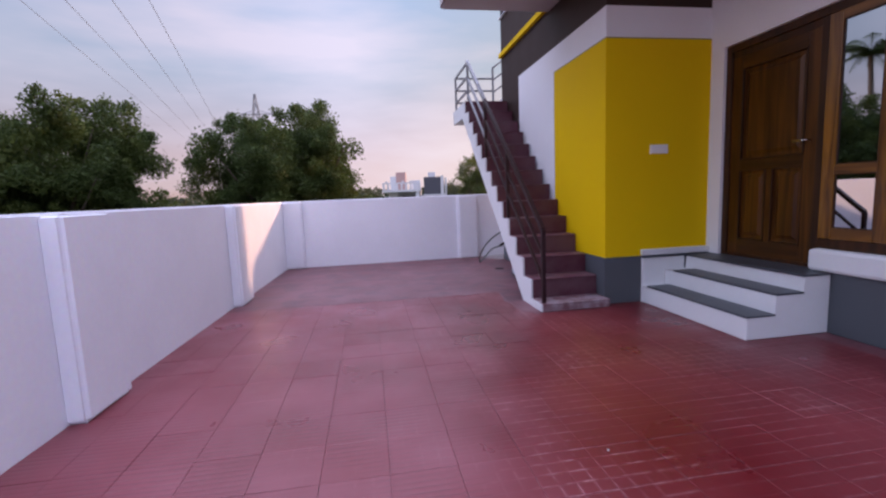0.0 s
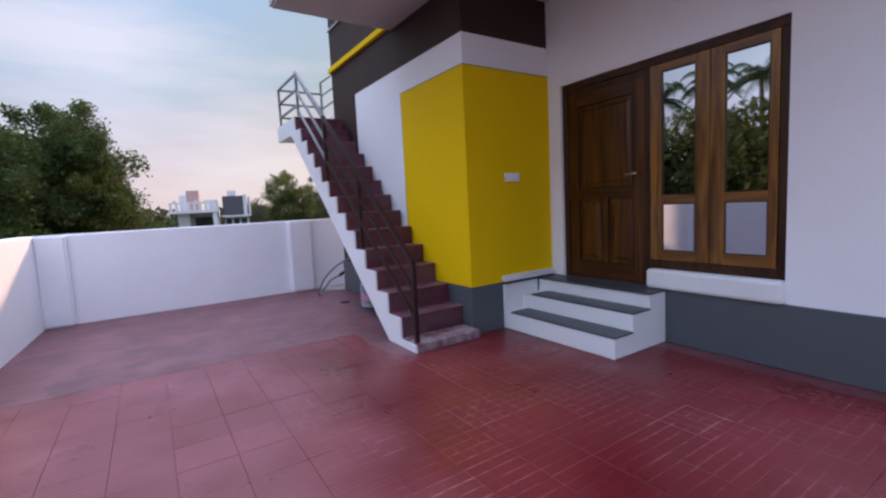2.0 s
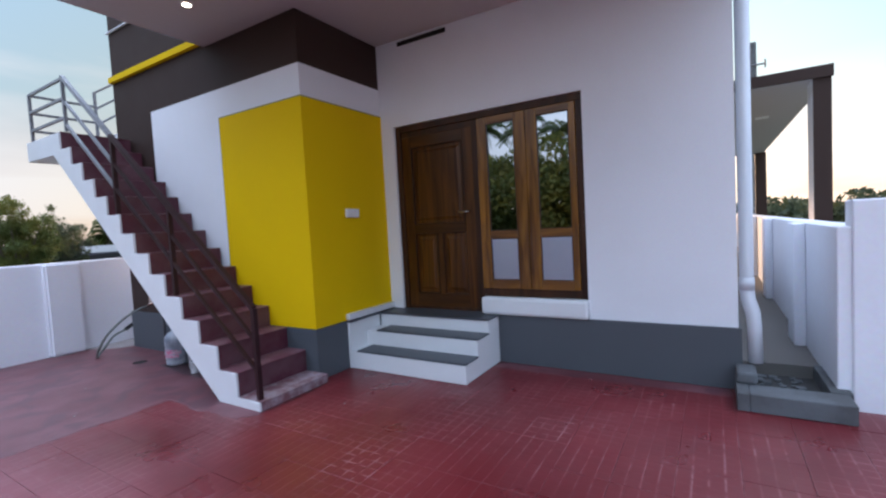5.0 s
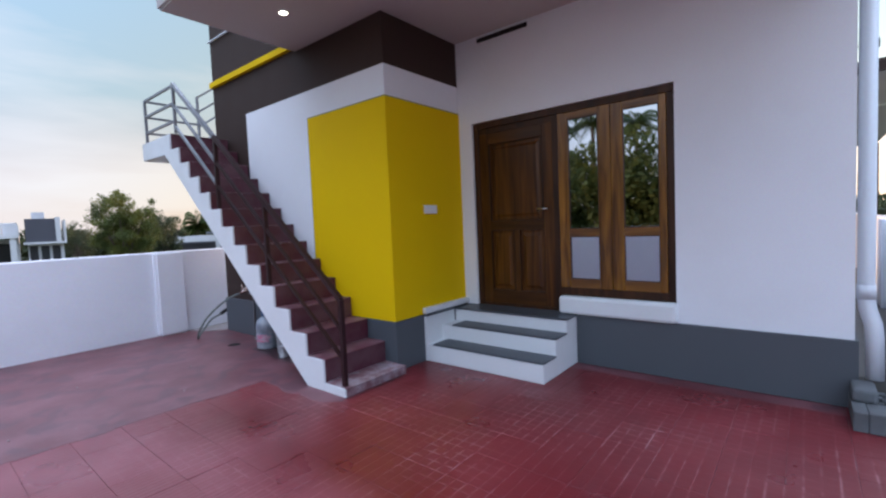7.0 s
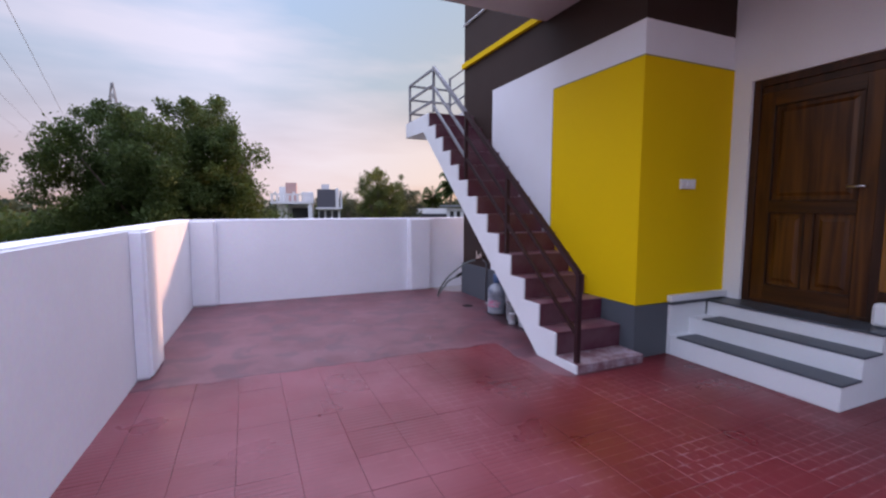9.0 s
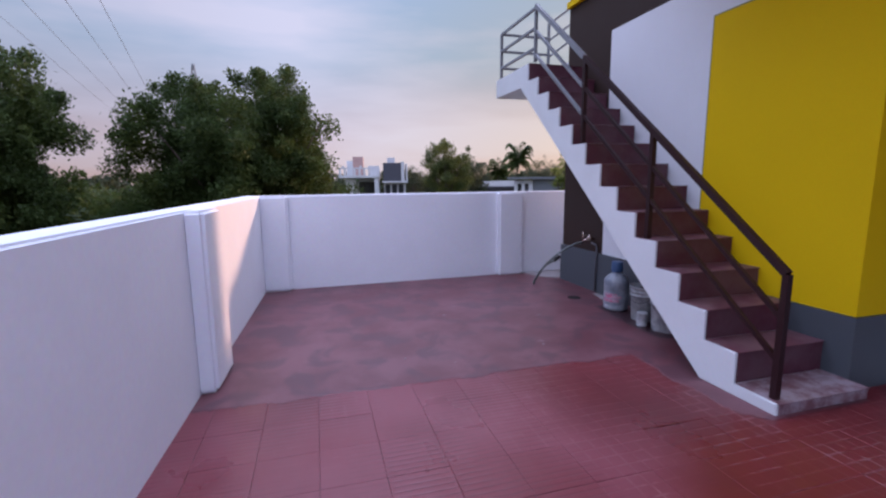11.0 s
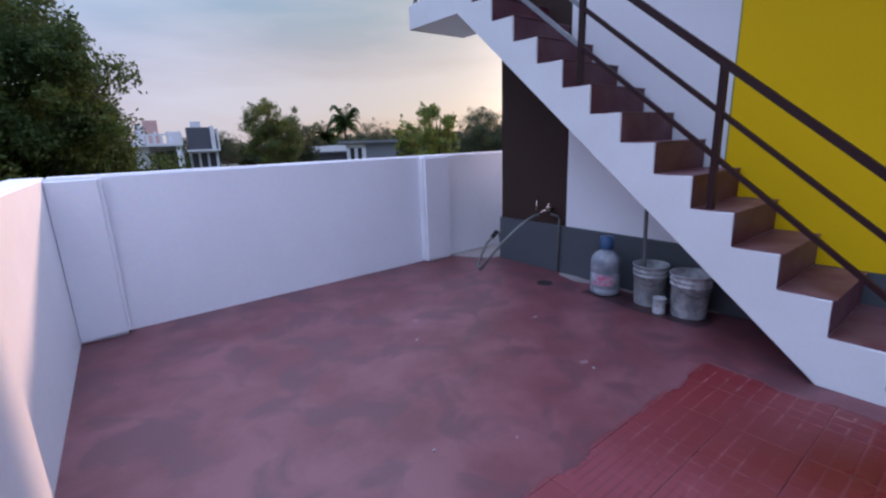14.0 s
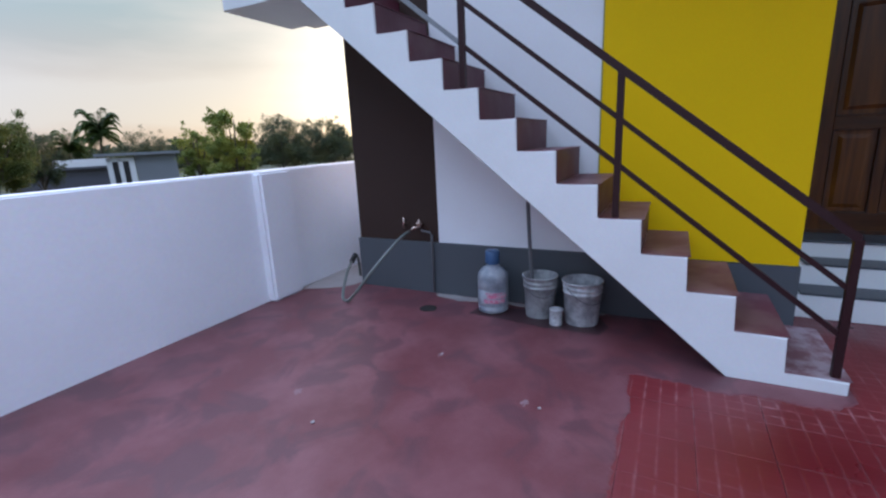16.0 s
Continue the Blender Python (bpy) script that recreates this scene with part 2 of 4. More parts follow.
def prism(bm, pts, x0, x1, axis="x"):
    """Extrude a closed outline (pairs) along an axis."""
    place = {"x": lambda a, u, v: (a, u, v), "y": lambda a, u, v: (u, a, v), "z": lambda a, u, v: (u, v, a)}[axis]
    A = [bm.verts.new(place(x0, u, v)) for u, v in pts]
    B = [bm.verts.new(place(x1, u, v)) for u, v in pts]
    bm.faces.new(A)
    bm.faces.new(B[::-1])
    n = len(pts)
    for i in range(n):
        bm.faces.new([A[i], B[i], B[(i + 1) % n], A[(i + 1) % n]])


def tube(bm, pts, r, seg=10, square=False):
    """A round or square bar along a line of points."""
    pts = [Vector(p) for p in pts]
    rings = []
    for i, p in enumerate(pts):
        d = (pts[min(i + 1, len(pts) - 1)] - pts[max(i - 1, 0)]).normalized()
        up = Vector((0, 0, 1)) if abs(d.z) < 0.95 else Vector((0, 1, 0))
        a = d.cross(up).normalized()
        b = a.cross(d).normalized()
        k = 4 if square else seg
        off = math.pi / 4 if square else 0
        rr = r * (2 ** 0.5 if square else 1)
        rr = rr[i] if isinstance(rr, (list, tuple)) else rr
        rings.append([bm.verts.new(p + (a * math.cos(off + 2 * math.pi * j / k) + b * math.sin(off + 2 * math.pi * j / k)) * rr) for j in range(k)])
    for r0, r1 in zip(rings, rings[1:]):
        k = len(r0)
        for j in range(k):
            bm.faces.new([r0[j], r0[(j + 1) % k], r1[(j + 1) % k], r1[j]])
    bm.faces.new(rings[0][::-1])
    bm.faces.new(rings[-1])


def lathe(bm, prof, cx=0, cy=0, cz=0, seg=28):
    """Turn a profile of (radius, height) round the upright axis."""
    rings = [[bm.verts.new((cx + max(r, 0.0005) * math.cos(2 * math.pi * j / seg), cy + max(r, 0.0005) * math.sin(2 * math.pi * j / seg), cz + z)) for j in range(seg)] for r, z in prof]
    for r0, r1 in zip(rings, rings[1:]):
        for j in range(seg):
            bm.faces.new([r0[j], r0[(j + 1) % seg], r1[(j + 1) % seg], r1[j]])
    bm.faces.new(rings[0][::-1])
    bm.faces.new(rings[-1])


def part(name, bm, material, parent=None, label="", smooth=False, kind=""):
    bmesh.ops.recalc_face_normals(bm, faces=bm.faces)
    me = bpy.data.meshes.new(name)
    bm.to_mesh(me)
    bm.free()
    for mm in (material if isinstance(material, (list, tuple)) else [material]):
        me.materials.append(mm)
    if smooth:
        me.shade_smooth()
    ob = new(name, me)
    if parent is not None:
        ob.parent = parent
        ob.matrix_parent_inverse = parent.matrix_world.inverted()
    return tagged(ob, label, kind=kind)


def bpart(name, material, parent, *boxes, bevel=0.0, label="", kind=""):
    bm = bmesh.new()
    for b in boxes:
        box(bm, *b, bevel=bevel)
    return part(name, bm, material, parent, label, kind=kind)


def thing(name, at, label, category, group=""):
    ob = new(name)
    ob.matrix_world = pose(*at)
    bpy.context.view_layer.update()
    return tagged(ob, label, category, group)


def thing_part(name, parent, at, label=""):
    """An empty part under a thing, for pieces of its own."""
    ob = new(name)
    ob.matrix_world = pose(*at)
    bpy.context.view_layer.update()
    ob.parent = parent
    ob.matrix_parent_inverse = parent.matrix_world.inverted()
    bpy.context.view_layer.update()
    return tagged(ob, label)


def setting(name, material, *boxes, bevel=0.0, label=""):
    return bpart(name, material, None, *boxes, bevel=bevel, label=label, kind="structure")


# ---- dimensions ----
Y_T = 3.315                               # one joint of the floor tiles
GZ = -1.6                                 # lower ground outside the raised plot
XS, YN, XD, YH = 2.41, 4.56, 3.58, 8.09   # side wall, niche face, door wall, far corner of the house
Z_PL, Z_YEL, Z_BAND, Z_CEIL, Z_TOP = 0.487, 2.695, 3.01, 3.50, 6.6
Y_R = 1.13                                # near corner of the house
Z_W = 1.205                               # top of the compound walls
DY0, DY1, DZT = 2.275, 4.375, 2.56        # opening of the entrance

# ---- ground ----
def ground():
    bm = bmesh.new()
    box(bm, -900, -900, GZ - 0.3, 900, 900, GZ)
    return part("ground", bm, SOIL, kind="structure", label="dry scrub ground with patches of green")


ground()
FX, FY = 1.50, 5.485     # corner between the tiled part and the plain concrete
setting("floor_yard", RED_CONCRETE, (-1.72, FY, GZ, 8.9, 9.2, 0.0), label="red oxide concrete yard floor, faded and blotchy")
bed = bmesh.new()
bed_x = lambda y: -1.785 + (y - 2.5) * 0.0435 - 0.1
prism(bed, [(bed_x(-3), -3.0), (3.88, -3.0), (3.88, FY - 0.001), (bed_x(FY), FY - 0.001)], GZ, -0.006, "z")
part("floor_bed", bed, RED_CONCRETE, kind="structure", label="concrete bed under the floor tiles")


def ragged_edge():
    """Concrete that laps a little over the tile edge."""
    bm = bmesh.new()
    z = 0.0022
    rng = random.Random(3)
    prev = None
    for k in range(160):
        x = -1.75 + k * (FX + 1.75) / 159
        y = FY - 0.012 - 0.07 * max(0, noise.noise((x * 3.1, 0, 0))) - 0.04 * abs(noise.noise((x * 21, 3, 0))) - rng.uniform(0, 0.006)
        a, b, c = bm.verts.new((x, y, 0.0003)), bm.verts.new((x, y + 0.012, z)), bm.verts.new((x, FY + 0.05, 0.0006))
        if prev:
            bm.faces.new([prev[0], a, b, prev[1]])
            bm.faces.new([prev[1], b, c, prev[2]])
        prev = (a, b, c)
    prev = None
    z = 0.0034
    for k in range(90):
        y = 4.40 + k * (FY + 0.05 - 4.40) / 89
        x = FX - 0.02 - 0.10 * max(0, noise.noise((y * 3.3, 5, 0))) - 0.04 * abs(noise.noise((y * 19, 9, 0))) + 0.9 * max(0, 4.52 - y)
        a, b, c = bm.verts.new((x, y, 0.0003)), bm.verts.new((x + 0.012, y, z)), bm.verts.new((2.38, y, z))
        if prev:
            bm.faces.new([prev[0], a, b, prev[1]])
            bm.faces.new([prev[1], b, c, prev[2]])
        prev = (a, b, c)
    part("floor_edge", bm, RED_CONCRETE, kind="structure", label="ragged concrete edge lapping over the tiles")


ragged_edge()


# ---- house ----
house = tagged(new("house"), "two-storey white, yellow and dark brown plastered house with grey plinth", "house")
bpy.context.view_layer.update()
wt = 0.2
for b in ((XS, YN, Z_PL, XS + wt, 7.2, Z_BAND), (XS + wt, YN, Z_PL, XD + wt, YN + wt, Z_BAND)):
    bpart("wall", WHITE, house, b, label="white painted plaster wall")
for b in ((XD, Y_R, Z_PL, XD + wt, DY0, Z_CEIL), (XD, DY0, Z_PL, XD + wt, 3.36, 0.60), (XD, DY0, DZT, XD + wt, DY1, Z_CEIL), (XD, DY1, Z_PL, XD + wt, YN, Z_CEIL)):
    bpart("wall", WHITE, house, b, label="white painted plaster wall round the door")
for b in ((XD + wt, Y_R, Z_PL, 8.9, Y_R + wt, Z_TOP), (XD, Y_R, Z_CEIL, XD + wt, YN, Z_TOP), (XS + wt, YH - wt, Z_PL, 8.9, YH, Z_TOP), (8.7, Y_R + wt, Z_PL, 8.9, YH - wt, Z_TOP)):
    bpart("wall", WHITE, house, b, label="white painted plaster wall")
for b in ((XS, 7.2, Z_PL, XS + wt, YH, Z_BAND), (XS, YN, Z_BAND, XS + wt, YH, Z_TOP), (XS + wt, YN, Z_BAND, XD, YN + wt, Z_TOP)):
    bpart("wall", BROWN, house, b, label="dark brown painted wall")
for b in ((XS - 0.025, YN - 0.025, 0, XS + wt, YH + 0.01, Z_PL), (XS + wt, YN - 0.025, 0, XD + wt, YN + wt, Z_PL), (XD - 0.03, Y_R - 0.02, 0, XD + wt, YN - 0.025, Z_PL), (XD + wt, Y_R - 0.02, 0, 8.9, Y_R + wt, Z_PL), (XS + wt, YH - wt, 0, 8.9, YH + 0.01, Z_PL)):
    bpart("plinth", GREY, house, b)
bpart("floor", GRANITE, house, (XD + wt, Y_R + wt, Z_PL - 0.1, 8.7, YN + wt, Z_PL))
bpart("roof", CEIL, house, (XD + wt, Y_R + wt, Z_CEIL, 8.7, YN + wt, Z_CEIL + 0.12), (XS + wt, Y_R + wt, Z_TOP - 0.15, 8.7, YH - wt, Z_TOP))
bpart("yellow_panel", YELLOW, house, (XS - 0.012, YN - 0.012, Z_PL + 0.004, XS - 0.0005, 5.81, Z_YEL), (XS - 0.0005, YN - 0.012, Z_PL + 0.004, XD, YN - 0.0005, Z_YEL), bevel=0.0, label="bright yellow raised plaster panel")
bpart("panel_edge", YELLOW_EDGE, house, (XS - 0.013, YN - 0.013, Z_YEL, XS - 0.0005, 5.82, Z_YEL + 0.012), (XS - 0.0005, YN - 0.013, Z_YEL, XD, YN - 0.0005, Z_YEL + 0.012), (XS - 0.013, 5.81, Z_PL + 0.004, XS - 0.0005, 5.82, Z_YEL))
bpart("ledge_strip", YELLOW, house, (XS - 0.05, 6.02, 3.53, XS - 0.0005, YH, 3.60), label="yellow projecting string course")

# porch slab
canopy = tagged(new("porch_canopy"), "flat concrete porch slab with pale underside and plain pale edge", "canopy")
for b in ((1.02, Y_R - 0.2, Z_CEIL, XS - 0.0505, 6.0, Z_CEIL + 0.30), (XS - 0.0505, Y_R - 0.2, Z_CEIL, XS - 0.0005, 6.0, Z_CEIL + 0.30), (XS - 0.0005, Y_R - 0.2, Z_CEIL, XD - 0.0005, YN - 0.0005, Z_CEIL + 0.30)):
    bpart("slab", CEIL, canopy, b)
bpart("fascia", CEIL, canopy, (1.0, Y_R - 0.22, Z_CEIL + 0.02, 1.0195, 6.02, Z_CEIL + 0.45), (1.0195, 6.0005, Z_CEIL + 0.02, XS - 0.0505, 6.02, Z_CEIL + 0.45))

# ---- compound walls ----
def left_x(y):
    return -1.785 + (y - 2.5) * 0.0435


def left_wall():
    bm = bmesh.new()
    a, b = -3.0, 8.75
    prism(bm, [(left_x(a), a), (left_x(b), b), (left_x(b) - 0.2, b), (left_x(a) - 0.2, a)], GZ, Z_W, "z")
    bmesh.ops.bevel(bm, geom=[e for e in bm.edges if all(v.co.z > 1.1 for v in e.verts)], offset=0.014, segments=3, affect="EDGES")
    w = part("wall_left", bm, COMPOUND, kind="structure", label="white painted rendered compound wall")
    for y0, y1 in ((0.19, 0.67), (2.94, 3.42), (5.69, 6.17)):
        bm = bmesh.new()
        prism(bm, [(left_x(y0) - 0.02, y0), (left_x(y0) + 0.108, y0 + 0.01), (left_x(y1) + 0.105, y1 - 0.01), (left_x(y1) - 0.02, y1)], 0, Z_W - 0.003, "z")
        bmesh.ops.bevel(bm, geom=bm.edges[:], offset=0.024, segments=3, affect="EDGES")
        part("pilaster", bm, COMPOUND, w)


left_wall()


# Added wall, out of view behind the camera, to cut light from -y.
def unseen_front_wall():
    part("wall_front_unseen", (lambda bm: (box(bm, left_x(-3.0) + 0.002, -3.2, GZ, 8.9, -3.001, Z_W, 0.012), bm)[1])(bmesh.new()), COMPOUND, kind="structure", label="white painted rendered compound wall")


unseen_front_wall()


def end_y(x):
    return 8.60 + 0.015 * x


def end_wall():
    bm = bmesh.new()
    a, b = left_x(8.6) , 9.0
    prism(bm, [(a, end_y(a)), (b, end_y(b)), (b, end_y(b) + 0.2), (a, end_y(a) + 0.2)], GZ, Z_W, "z")
    bmesh.ops.bevel(bm, geom=[e for e in bm.edges if all(v.co.z > 1.1 for v in e.verts)], offset=0.014, segments=3, affect="EDGES")
    w = part("wall_end", bm, COMPOUND, kind="structure", label="white painted rendered compound wall")
    for x0, x1 in ((left_x(8.5) - 0.03, -1.20), (1.63, 2.03), (4.6, 5.0)):
        bm = bmesh.new()
        prism(bm, [(x0, end_y(x0) + 0.02), (x0 + 0.01, end_y(x0) - 0.09), (x1 - 0.01, end_y(x1) - 0.09), (x1, end_y(x1) + 0.02)], 0, Z_W - 0.003, "z")
        bmesh.ops.bevel(bm, geom=bm.edges[:], offset=0.024, segments=3, affect="EDGES")
        part("pilaster", bm, COMPOUND, w)


end_wall()

# ---- outside stair ----
SX, RUN, RISE, N_ST, Y0, Z0 = 1.64, 0.25, 0.2045, 13, 4.712, 0.076
Z_L = Z0 + N_ST * RISE
Y_L = Y0 + (N_ST - 1) * RUN


def outside_stair():
    st = thing("stair", (SX, 4.43, 0), "white concrete stair flight, dull red treads, beside the yellow wall", "stairs")
    bm = bmesh.new()
    pts = [(4.43, 0), (4.43, Z0)]
    for k in range(N_ST):
        y = Y0 + k * RUN
        pts += [(y, Z0 + k * RISE), (y, Z0 + (k + 1) * RISE)]
    pts += [(8.68, Z_L), (8.68, Z_L - 0.235), (7.90, Z_L - 0.235), (4.97, 0.0)]
    prism(bm, pts, SX, XS - 0.026, "x")
    bmesh.ops.bevel(bm, geom=[e for e in bm.edges if all(abs(v.co.x - SX) < 0.001 for v in e.verts)], offset=0.006, segments=1, affect="EDGES")
    part("flight", bm, STEP_WHITE, st)
    g = 0.006
    for k in range(-1, N_ST):
        y, z = (4.43, 0) if k < 0 else (Y0 + k * RUN, Z0 + k * RISE)
        zt = Z0 if k < 0 else z + RISE
        yn = Y0 if k < 0 else (y + RUN if k < N_ST - 1 else 8.67)
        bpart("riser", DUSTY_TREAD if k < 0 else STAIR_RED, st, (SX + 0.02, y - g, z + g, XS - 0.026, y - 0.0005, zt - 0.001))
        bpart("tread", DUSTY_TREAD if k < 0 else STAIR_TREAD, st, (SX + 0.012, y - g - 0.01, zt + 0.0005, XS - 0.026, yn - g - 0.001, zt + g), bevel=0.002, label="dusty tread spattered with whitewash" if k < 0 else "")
    return st


outside_stair()


def stair_railing():
    r = thing("stair_railing", (1.69, 4.48, Z0), "square-bar steel railing, maroon below and unpainted grey at the top landing", "railing")
    x = 1.69
    slope = 0.8
    top = lambda y: 0.83 + (y - 4.48) * (3.35 - 0.83) / (7.62 - 4.48)
    def bar(name, pts, m=RAIL, s=0.016, label=""):
        bm = bmesh.new()
        tube(bm, pts, s, square=True)
        part(name, bm, m, r, label)
    for y, base in ((4.48, Z0), (5.61, Z0 + 4 * RISE), (6.58, Z0 + 8 * RISE)):
        bar("post", [(x, y, base), (x, y, top(y))], s=0.019)
    for dz, s in ((0, 0.021), (0.27, 0.014), (0.53, 0.014)):
        bar("rail", [(x, 4.48, top(4.48) - dz * 0.98), (x, 6.6, top(6.6) - dz)], s=s)
        bar("rail", [(x, 6.6, top(6.6) - dz), (x, 7.62, top(7.62) - dz)], RAIL_GREY, s=s, label="grey unpainted steel rail")
    for px, py in ((x, 7.62), (x, 8.62), (2.40, 8.62)):
        bar("post", [(px, py, Z_L), (px, py, 3.33)], RAIL_GREY, label="grey unpainted steel post")
    for dz in (0, 0.22, 0.44):
        bar("rail", [(x, 7.62, 3.33 - dz), (x, 8.62, 3.33 - dz)], RAIL_GREY, s=0.014)
        bar("rail", [(x, 8.62, 3.33 - dz), (2.40, 8.62, 3.33 - dz)], RAIL_GREY, s=0.014)
        bar("rail", [(2.40, 8.62, 3.52 - dz), (3.2, 8.62, 4.1 - dz)], RAIL_GREY, s=0.014)
    bar("post", [(2.40, 8.62, 3.33), (2.40, 8.62, 3.53)], RAIL_GREY)


stair_railing()


def upper_flight():
    st = thing("upper_stair", (XS, 8.2, Z_L), "white concrete upper flight behind the house", "stairs")
    bm = bmesh.new()
    pts = [(XS, Z_L - 0.2), (XS, Z_L)]
    for k in range(5):
        xx = XS + 0.1 + k * 0.25
        pts += [(xx, Z_L + k * 0.2), (xx, Z_L + (k + 1) * 0.2)]
    pts += [(XS + 1.5, Z_L + 1.0), (XS + 1.5, Z_L + 0.75), (XS + 0.2, Z_L - 0.2)]
    prism(bm, pts, YH + 0.015, 8.58, "y")
    part("flight", bm, STEP_WHITE, st)


upper_flight()


# ---- front steps ----
def front_steps():
    st = thing("front_steps", (2.8, 3.8, 0), "white rendered entrance steps with dark granite treads at the front door", "steps")
    y0, y1 = 3.17, 4.5045
    bm = bmesh.new()
    prism(bm, [(2.805, 0), (2.805, 0.175), (3.06, 0.175), (3.06, 0.335), (3.31, 0.335), (3.31, 0.470), (XD - 0.031, 0.470), (XD - 0.031, 0)], y0, y1, "y")
    bmesh.ops.bevel(bm, geom=bm.edges[:], offset=0.005, segments=1, affect="EDGES")
    part("body", bm, STEP_WHITE, st)
    bpart("cheek", STEP_WHITE, st, (2.803, 4.505, 0, 3.289, 4.5345, 0.472), bevel=0.002)
    bpart("tread", GRANITE, st, (2.80, y0 - 0.005, 0.1755, 3.059, y1 - 0.08, 0.190), bevel=0.003, label="dark granite tread")
    bpart("tread", GRANITE, st, (3.055, y0 - 0.005, 0.3355, 3.309, y1 - 0.14, 0.350), bevel=0.003, label="dark granite tread")
    bpart("top_slab", GRANITE, st, (3.29, y0 - 0.01, 0.4705, XD + 0.02, YN - 0.0765, 0.486), bevel=0.003, label="dark granite top slab")
    return st


front_steps()
bpart("ledge", STEP_WHITE, house, (2.80, YN - 0.065, Z_PL + 0.012, XD - 0.001, YN - 0.0125, 0.56), bevel=0.006)
bpart("ledge", GRANITE, house, (2.795, YN - 0.075, Z_PL - 0.014, 3.289, YN - 0.026, Z_PL + 0.0115), bevel=0.003)
sill = bpart("window_sill", STEP_WHITE, house, (XD - 0.075, 2.265, Z_PL, XD + 0.028, 3.34, 0.665), bevel=0.03, label="thick white rounded plaster sill")


# ---- door and windows ----
def entrance():
    d = thing("door_1", (XD + 0.1, 4.0, Z_PL), "dark teak double-width entrance: closed panelled door with two tall glazed shutters", "door")
    x0, x1 = XD + 0.03, XD + 0.13
    zt, ym = DZT, 3.345
    for b in ((x0, DY1 - 0.065, Z_PL, x1, DY1, zt), (x0, DY0, zt - 0.07, x1, DY1 - 0.065, zt), (x0, ym, Z_PL, x1, ym + 0.065, zt - 0.07), (x0, DY0, 0.66, x1, DY0 + 0.065, zt - 0.07), (x0, DY0 + 0.065, 0.66, x1, ym, 0.74)):
        bpart("door_frame", TEAK_DARK, d, b, bevel=0.005)
    l0, l1 = ym + 0.065, DY1 - 0.065
    leaf = bpart("door_leaf", TEAK, d, (x0 + 0.04, l0, Z_PL + 0.005, x0 + 0.07, l1, 2.43), label="panelled teak door leaf")
    bpart("lintel_board", TEAK_DARK, d, (x0 + 0.02, l0, 2.43, x0 + 0.08, l1, zt - 0.07))
    f = x0 + 0.0395
    a0, a1 = l0 + 0.12, l1 - 0.12
    for b in ((x0 + 0.02, l0, Z_PL + 0.01, f, a0, 2.43), (x0 + 0.02, a1, Z_PL + 0.01, f, l1, 2.43)):
        bpart("stile", TEAK, leaf, b, bevel=0.004)
    for b in ((x0 + 0.02, a0, 2.31, f, a1, 2.43), (x0 + 0.02, a0, Z_PL + 0.01, f, a1, 0.66), (x0 + 0.02, a0, 1.34, f, a1, 1.44)):
        bpart("rail", TEAK_H, leaf, b, bevel=0.004)
    mid = (a0 + a1) / 2
    for z0, z1, spans in ((0.66, 1.34, ((a0, mid - 0.03), (mid + 0.03, a1))), (1.44, 2.31, ((a0, a1),))):
        for y0, y1 in spans:
            bm = bmesh.new()
            q = [[bm.verts.new((x, u, v)) for u, v in ((y0 + g, z0 + g), (y1 - g, z0 + g), (y1 - g, z1 - g), (y0 + g, z1 - g))] for x, g in ((f - 0.001, 0.012), (f - 0.001, 0.045), (x0 + 0.0265, 0.075))]
            for r0, r1 in zip(q, q[1:]):
                for i in range(4):
                    bm.faces.new([r0[i], r0[(i + 1) % 4], r1[(i + 1) % 4], r1[i]])
            bm.faces.new(q[2])
            part("panel", bm, TEAK, leaf, "raised and fielded teak panel")
            bm = bmesh.new()
            loop = ((y0, z0), (y1, z0), (y1, z1), (y0, z1))
            for i in range(4):
                (ya, za), (yb, zb) = loop[i], loop[(i + 1) % 4]
                s_y, s_z = (0, 0.012) if za == zb else (0.012, 0)
                cy, cz = (y0 + y1) / 2, (z0 + z1) / 2
                oy, oz = (1 if ya < cy else -1) * s_y, (1 if za < cz else -1) * s_z
                box(bm, x0 + 0.014, min(ya, yb) + min(oy, 0), min(za, zb) + min(oz, 0), f - 0.002, max(ya, yb) + max(oy, 0), max(za, zb) + max(oz, 0), 0.003)
            part("moulding", bm, TEAK_DARK, leaf, "thin dark moulding round a panel")
    bpart("mullion", TEAK, leaf, (x0 + 0.02, mid - 0.03, 0.66, f, mid + 0.03, 1.34), bevel=0.003)
    bm = bmesh.new()
    tube(bm, [(x0 + 0.02, 3.475, 1.55), (x0 - 0.025, 3.475, 1.55), (x0 - 0.03, 3.485, 1.55), (x0 - 0.03, 3.585, 1.548)], 0.009)
    part("door_handle", bm, STEEL, leaf, "steel lever handle", smooth=True)
    bpart("threshold", TEAK_DARK, d, (x0 + 0.005, l0, Z_PL + 0.0005, x0 + 0.015, l1, Z_PL + 0.03))
    for y0, y1, ga, gb in ((2.822, ym, 2.94, 3.238), (DY0 + 0.065, 2.822, 2.403, 2.712)):
        w = thing_part("shutter", d, (x0, (y0 + y1) / 2, 0.742), "tall teak glazed shutter")
        for b in ((x0 - 0.012, y0 + 0.003, 0.742, x0 + 0.03, ga, 2.485), (x0 - 0.012, gb, 0.742, x0 + 0.03, y1 - 0.003, 2.485)):
            bpart("stile", TEAK_WARM, w, b, bevel=0.004)
        for z0, z1 in ((0.742, 0.83), (1.256, 1.33), (2.415, 2.485)):
            bpart("rail", TEAK_WARM_H, w, (x0 - 0.010, ga, z0, x0 + 0.028, gb, z1), bevel=0.003)
